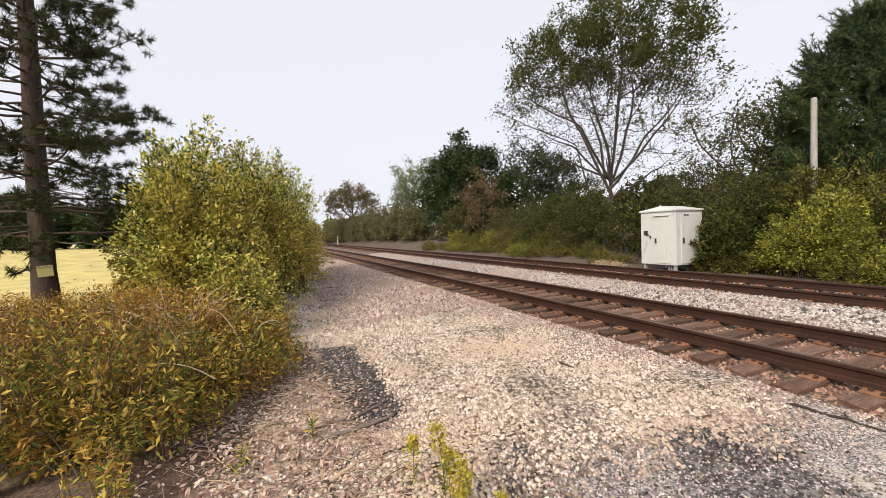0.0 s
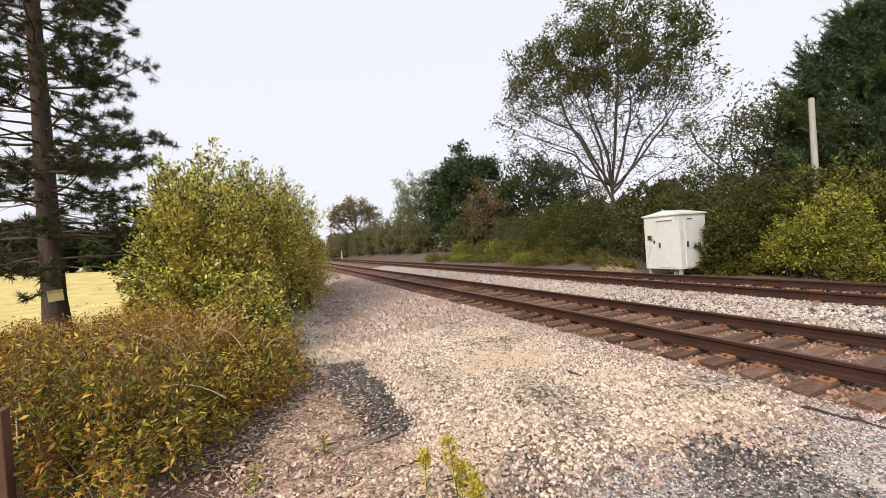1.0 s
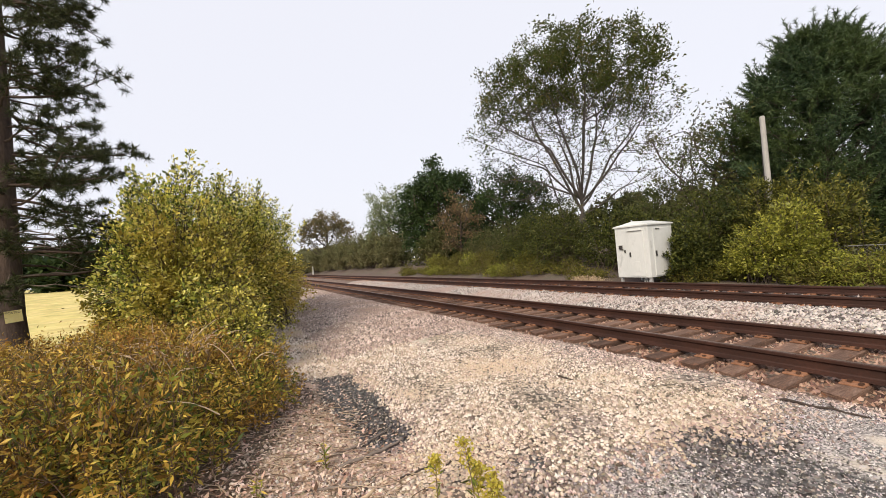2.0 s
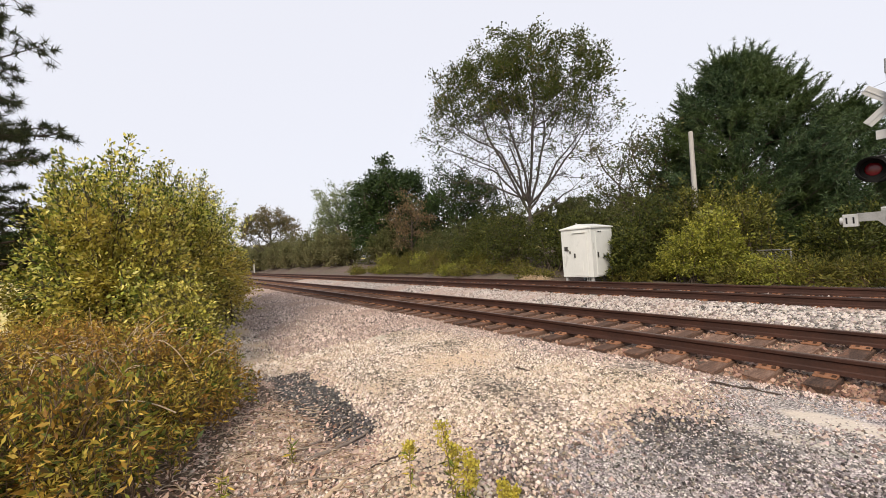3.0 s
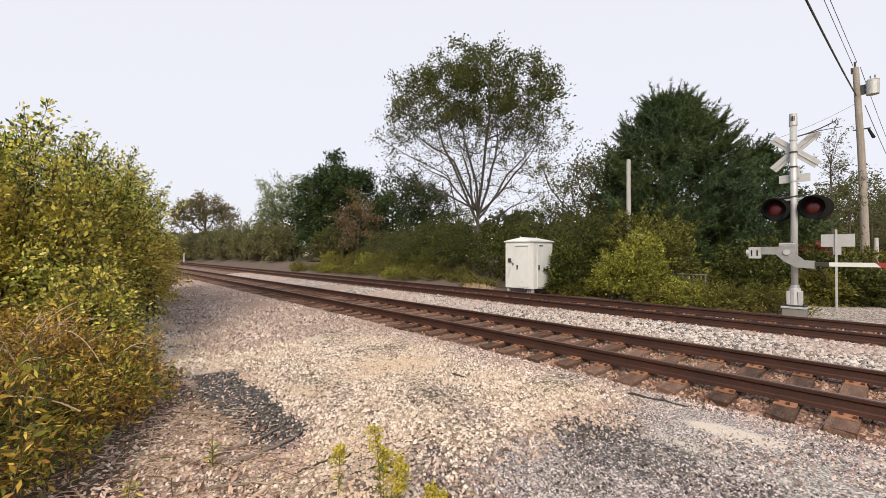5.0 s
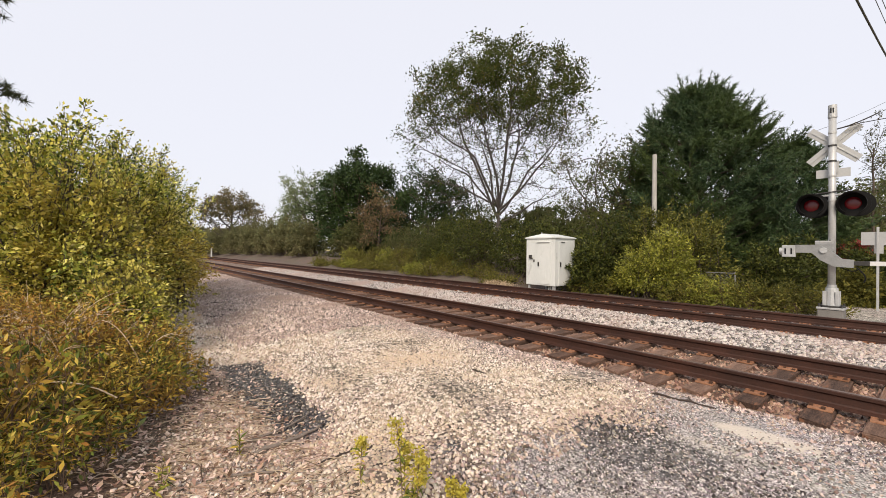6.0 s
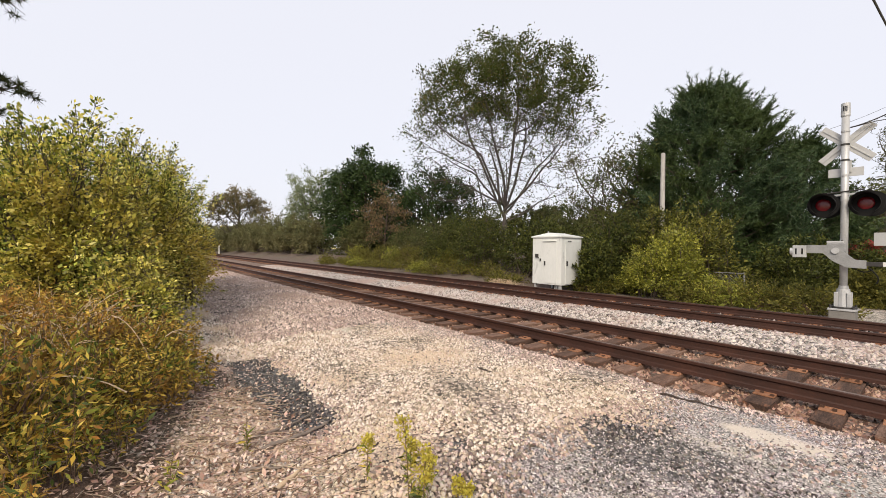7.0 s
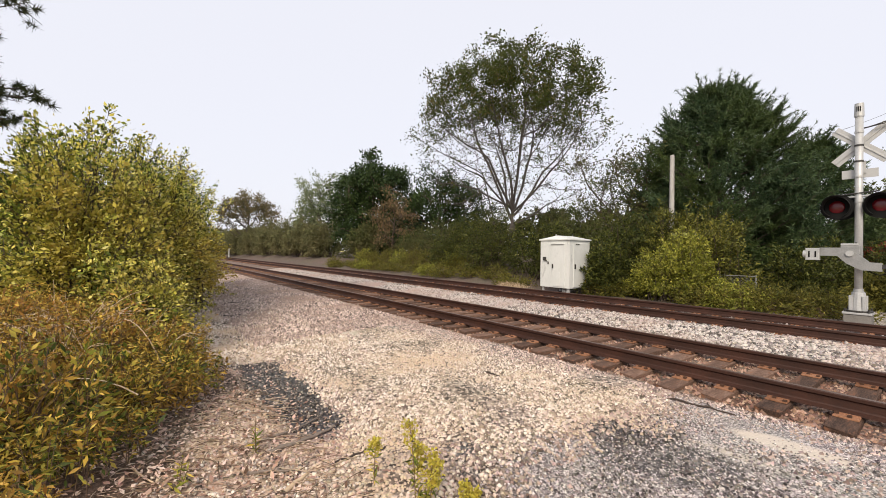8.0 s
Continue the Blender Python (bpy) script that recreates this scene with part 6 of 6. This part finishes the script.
plain_pole("leaning_pole", "leaning pale wooden pole by the road", 2.05, 38, 3.4, 0.14, 0.11, POLE_WOOD, (-0.25, 0))
for px_ in (-85.6, -84.8):
    plain_pole("marker_post", "small white marker post far down the line", px_, 13.9, 1.75, 0.06, 0.06, GATE_WHITE)


def road_sign(x, y, top, kind_, size, label, z_c, z_sign):
    g = level(x, y)
    ob = thing("road_sign", (x, y, g), label, "road sign")
    bm = box((0, 0, (top - g) / 2 - 0.1), (0.055, 0.035, top - g + 0.2), 0.004)
    part("post", bm, GALV, ob)
    if kind_ == "rect":
        sg = part("plate", box((0.03, 0.025, z_c - g), (size[0], 0.004, size[1]), 0.0015), SIGN_BACK, ob, "grey back of rectangular sign")
        part("lower_plate", box((0.02, 0.025, z_c - g - size[1] / 2 - 0.12), (0.18, 0.004, 0.24), 0.0015), SIGN_BACK, ob)
    else:
        bm = box((0, 0.025, 0), (size[0], 0.004, size[0]), 0.0015)
        bmesh.ops.transform(bm, matrix=pose(0, 0, z_c - g, 0, 45, 0), verts=bm.verts)
        part("plate", bm, SIGN_BACK, ob, "grey back of diamond sign")
        part("lower_plate", box((0.0, 0.025, z_c - g - size[0] * 0.55 - 0.3), (0.5, 0.004, 0.42), 0.0015), SIGN_BACK, ob)
    return ob


road_sign(-1.0, 17.3, 2.42, "rect", (0.74, 0.38), "grey-backed rectangular sign on a steel post by the road", 2.09, 0)
road_sign(0.62, 34, 2.95, "diamond", (0.75, 0.75), "grey-backed diamond sign on a steel post by the road", 2.38, 0)


def chain_fence():
    y = 17.0
    ob = thing("chain_link_fence", (0, y, 0), "short grey chain-link fence among the shrubs", "fence")
    x0, x1 = -6.6, -4.35
    g = level(-5, y)
    for x in (x0, -5.4, x1):
        part("post", cyl((x, 0, g - 0.1), (x, 0, 0.97), 0.028, n=10), FENCE_GREY, ob)
    top = 0.93
    part("top_rail", cyl((x0, 0, top), (x1, 0, top), 0.018, n=8), FENCE_GREY, ob)
    lines = []
    s = 0.11
    k = 0
    h = 0.84
    while x0 + k * s < x1 + h:
        for sg in (1, -1):
            xa = x0 + k * s
            p, q_ = np.array([xa, 0.0, top - h]), np.array([xa - h, 0.0, top])
            if sg < 0:
                p, q_ = np.array([xa - h, 0.0, top - h]), np.array([xa, 0.0, top])
            d = q_ - p
            lo = max(0.0, min((x0 - p[0]) / d[0], (x1 - p[0]) / d[0]))
            hi = min(1.0, max((x0 - p[0]) / d[0], (x1 - p[0]) / d[0]))
            if hi > lo:
                lines.append((np.array([p + d * lo, p + d * hi]), np.array([0.003, 0.003])))
        k += 1
    v, q = tubes(lines, 4)
    tagged(child("mesh_wire", mesh_np("mesh_wire", v, q, FENCE_GREY), ob), kind="stuff")
    return ob


chain_fence()


# ---- poster on the pine ----
def posted_sign():
    c = Vector((-10.48, -3.32, 1.22))
    to_cam = Vector((0.07, 0.95, 1.22)) - c
    to_cam.z = 0
    to_cam.normalize()
    p = c + to_cam * 0.262
    rz = math.degrees(math.atan2(to_cam.y, to_cam.x)) + 90
    ob = new("posted_sign")
    ob.matrix_basis = pose(p.x, p.y, p.z, 0, -4, rz + 4)
    tagged(ob, "small yellow card nailed to the pine reading POSTED", "sign")
    part("card", box((0, 0, 0), (0.235, 0.006, 0.22), 0.001), YELLOW_SIGN, ob)
    cu = bpy.data.curves.new("posted_text", "FONT")
    cu.body, cu.size, cu.align_x, cu.extrude = "POSTED", 0.054, "CENTER", 0.0008
    tmp = bpy.data.objects.new("posted_text", cu)
    me = bpy.data.meshes.new_from_object(tmp)
    bpy.data.objects.remove(tmp)
    me.materials.clear()
    me.materials.append(INK)
    child("lettering", me, ob, "black printed word", pose(0, -0.0045, 0.055, 90, 0, 0))
    return ob


posted_sign()

# rusty post at the edge of the weeds
rp = thing("wooden_post", on(-3.42, -0.92), "rust-brown painted wooden post beside the weeds", "post")
part("shaft", box((0, 0, 0.33), (0.10, 0.10, 0.86), 0.008), RUST_POST, rp)
part("cap", box((0, 0, 0.765), (0.104, 0.104, 0.02), 0.006), RUST_POST, rp)


# ---- sticks, litter and plants on the ground ----
def stick(label, p0, p1, bend, r, material, seed, lift=0.01, twig=True):
    rng = np.random.default_rng(seed)
    a, b = np.array([p0[0], p0[1], level(*p0) + lift]), np.array([p1[0], p1[1], level(*p1) + lift])
    mid = (a + b) / 2 + np.array([bend * (b - a)[1], -bend * (b - a)[0], 0.015])
    pp = bezier(a, mid, b, 9) + rng.normal(size=(9, 3)) * 0.006
    ob = thing("stick", tuple(a), label, "stick", "fallen sticks")
    v, q = tubes([(pp - a, r * np.linspace(1, 0.55, 9))], 7)
    child("wood", mesh_np("wood", v, q, material, True), ob)
    if twig:
        s0 = pp[5]
        v, q = tubes([(np.array([s0, s0 + np.array([rng.normal() * 0.06, rng.normal() * 0.06, 0.02])]) - a, np.array([r * 0.5, r * 0.25]))], 5)
        child("twig", mesh_np("twig", v, q, material, True), ob)
    return ob


stick("pale curved stick lying on the dark path", (-3.62, 1.10), (-4.02, 1.92), 0.18, 0.012, STICK_GREY, 1)
stick("thick grey split stick beside the path", (-3.42, 1.22), (-3.62, 1.86), 0.08, 0.020, STICK_GREY, 2)
stick("black stick lying on pale gravel", (-2.98, 1.60), (-2.98, 1.88), 0.1, 0.013, STICK_DARK, 3)
stick("short black stick on pale gravel", (-2.86, 1.96), (-2.92, 2.08), 0.1, 0.010, STICK_DARK, 4, twig=False)
stick("dark stick on grey gravel near the ties", (-3.84, 4.07), (-3.58, 4.10), 0.05, 0.014, STICK_DARK, 5)
stick("dark stick lying against the tie ends", (-1.95, 5.05), (-1.30, 5.12), 0.03, 0.014, STICK_DARK, 6)
stick("dark branch lying across the path", (-11.7, 2.0), (-11.1, 2.5), 0.35, 0.016, STICK_DARK, 7, 0.02)
stick("dark branch lying across the path", (-14.2, 2.5), (-13.5, 2.9), -0.35, 0.018, STICK_DARK, 8, 0.02)
stick("pale broken stick on the dirt", (-3.2, 0.95), (-3.05, 1.35), 0.1, 0.014, STICK_GREY, 9)
stick("pale thin stick on the dirt", (-3.05, 0.55), (-2.75, 1.0), -0.1, 0.009, STICK_GREY, 10)
stick("weathered splinter of wood on the dirt", (-2.80, 1.15), (-3.02, 1.45), 0.02, 0.022, STEM_TAN, 11, twig=False)
stick("long bent dry stalk on the dirt", (-3.9, 0.25), (-3.0, 0.62), 0.12, 0.008, STEM_TAN, 12)
for i in range(9):
    rg = random.Random(800 + i)
    a = (-22.5 - rg.uniform(0, 2.5), 2.6 + rg.uniform(-0.4, 0.5))
    stick("dark old branch in a pile at the thicket's edge", a, (a[0] + rg.uniform(-1.2, 1.2), a[1] + rg.uniform(-0.5, 0.5)), rg.uniform(-0.2, 0.2), 0.06, STICK_DARK, 820 + i, 0.08 + 0.03 * i)

rl = np.random.default_rng(91)
n_l = 7000
lx, ly = rl.uniform(-6.5, -2.3, n_l), rl.uniform(-0.3, 1.9, n_l)
keep = rl.uniform(0, 1, n_l) < np.clip(1.25 - np.abs(ly - 0.75) * 0.9, 0.05, 1) * blend(-7.5, -3.6, lx)
lx, ly = lx[keep], ly[keep]
v, q = leaf_quads(rl, np.stack([lx, ly, height(lx, ly) + 0.012 + rl.uniform(0, 0.02, len(lx))], -1), 0.04, 0.5, 2.5, 0.0, 0.5, np.stack([rl.normal(size=len(lx)), rl.normal(size=len(lx)), rl.normal(size=len(lx)) * 0.12], -1))
tagged(new("leaf_litter", mesh_np("leaf_litter", v, q, LITTER)), "dry brown leaf litter on the dirt path", "leaf litter", kind="stuff")
straw = []
for i in range(520):
    a = np.array([rl.uniform(-5.2, -2.4), rl.uniform(0.1, 1.55), 0])
    ang = rl.normal(0.9, 0.7)
    ln = rl.uniform(0.06, 0.30)
    b = a + np.array([math.cos(ang), math.sin(ang), 0]) * ln
    a[2], b[2] = level(a[0], a[1]) + 0.012 + rl.uniform(0, 0.02), level(b[0], b[1]) + 0.014 + rl.uniform(0, 0.03)
    straw.append((np.array([a, (a + b) / 2 + np.array([rl.normal() * 0.01, rl.normal() * 0.01, 0.012]), b]), np.array([0.0028, 0.0026, 0.0018]) * rl.uniform(0.7, 1.6)))
v, q = tubes(straw, 4)
tagged(new("straw", mesh_np("straw", v, q, STRAW, True)), "dry straw and broken stalks strewn on dirt", "straw", kind="stuff")

# dead pale stalks arching out of the weeds
dead = []
for i in range(110):
    if i < 30:
        c0 = np.array([-5.9 + rl.normal() * 0.22, -0.28 + rl.normal() * 0.2, 0.6])
    else:
        c0 = np.array([rl.uniform(-8.5, -3.6), rl.uniform(-2.6, 0.6), 0.42])
    d = unit(np.array([rl.normal(), rl.normal(), 0.55]))
    ln = rl.uniform(0.3, 0.8)
    c1 = c0 + d * ln
    dead.append((bezier(c0, c0 + d * ln * 0.5 + np.array([0, 0, 0.22]), c1, 7), np.linspace(0.0065, 0.0024, 7)))
    for k in range(2):
        s0 = dead[-1][0][3 + k] if len(dead[-1][0]) == 7 else c1
        dead.append((np.array([s0, s0 + unit(rl.normal(size=3) + d) * rl.uniform(0.08, 0.25)]), np.array([0.003, 0.0014])))
        dead[-1], dead[-2] = dead[-2], dead[-1]
v, q = tubes(dead, 5)
tagged(new("dead_stalks", mesh_np("dead_stalks", v, q, STEM_TAN, True)), "pale dead stalks arching out of the weeds", "dead stalks", kind="stuff")


def goldenrod(label, x, y, h, seed, flower=True, leaf_mat=None, stems=1):
    rng = np.random.default_rng(seed)
    ob = thing("goldenrod_plant", on(x, y), label, "plant", "plants in the gravel")
    for s in range(stems):
        off = rng.normal(size=2) * 0.035 * (stems > 1)
        hh = h * (1 if s == 0 else rng.uniform(0.45, 0.8))
        tip = np.array([off[0] * 2.5 + 0.02, off[1] * 2.5, hh])
        pp = bezier(np.array([off[0], off[1], -0.02]), np.array([off[0] * 1.4, off[1], hh * 0.5]), tip, 8)
        v, q = tubes([(pp, np.linspace(0.0042, 0.0016, 8))], 5)
        child("stem", mesh_np("stem", v, q, STEM_BROWN, True), ob)
        n = int(46 * hh / 0.5)
        u = rng.uniform(0.08, 0.78, n)
        b = np.stack([np.interp(u, np.linspace(0, 1, 8), pp[:, k]) for k in range(3)], -1)
        w = unit(rng.normal(size=(n, 3)) * np.array([1, 1, 0.2]) + np.array([0, 0, 0.35]))
        v, q = leaf_quads(rng, b, 0.06, 0.2, 0.5, 0.1, 0.3, w)
        tagged(child("foliage", mesh_np("foliage", v, q, leaf_mat or LEAF_WEED_GREEN), ob), kind="stuff")
        if flower and (s == 0 or hh > h * 0.6):
            sp = []
            brs = []
            for k in range(12):
                t0 = pp[-1] * 1.0 - np.array([0, 0, rng.uniform(0, 0.42) * hh])
                t0[:2] = np.array([np.interp(t0[2], pp[:, 2], pp[:, 0]), np.interp(t0[2], pp[:, 2], pp[:, 1])])
                an = rng.uniform(0, 6.28)
                ln = (0.03 + 0.22 * (hh - t0[2])) * rng.uniform(0.7, 1.2)
                t1 = t0 + np.array([math.cos(an) * ln, math.sin(an) * ln, ln * 0.55])
                brs.append((np.array([t0, t1]), np.array([0.0014, 0.0008])))
                m = 26
                sp.append(t0 + (t1 - t0) * rng.uniform(0.25, 1.08, (m, 1)) + rng.normal(size=(m, 3)) * 0.010)
            v, q = tubes(brs, 4)
            tagged(child("flower_stalks", mesh_np("flower_stalks", v, q, STEM_BROWN), ob), kind="stuff")
            v, q = leaf_quads(rng, np.concatenate(sp), 0.018, 0.75, 0.4)
            tagged(child("blossom", mesh_np("blossom", v, q, PLUME_YELLOW), ob, "bright yellow blossom"), kind="stuff")
    return ob


goldenrod("yellow goldenrod plant growing in pale gravel", -1.93, 1.75, 0.62, 901, True, stems=5)
goldenrod("small yellow goldenrod sprig in pale gravel", -2.46, 1.69, 0.34, 902, True)
goldenrod("low yellow weed in the gravel", -1.84, 1.98, 0.16, 903, True, stems=3)
goldenrod("green weed at the edge of the path", -3.42, 1.12, 0.30, 904, False, stems=2)
goldenrod("low green weed on the dirt", -3.18, 0.55, 0.22, 905, False, stems=4)
for i, (bx, by) in enumerate(((-12.2, 13.5), (-12.6, 13.35), (-11.9, 13.7))):
    weed_thicket("dry_grass_tuft", "tan dry grass tuft beside the cabinet", 950 + i, [(bx + rl.normal() * 0.18, by + rl.normal() * 0.12) for _ in range(70)], rl.uniform(0.15, 0.34, 70), 0.10, 5, STEM_TAN, STEM_TAN, 0.08)
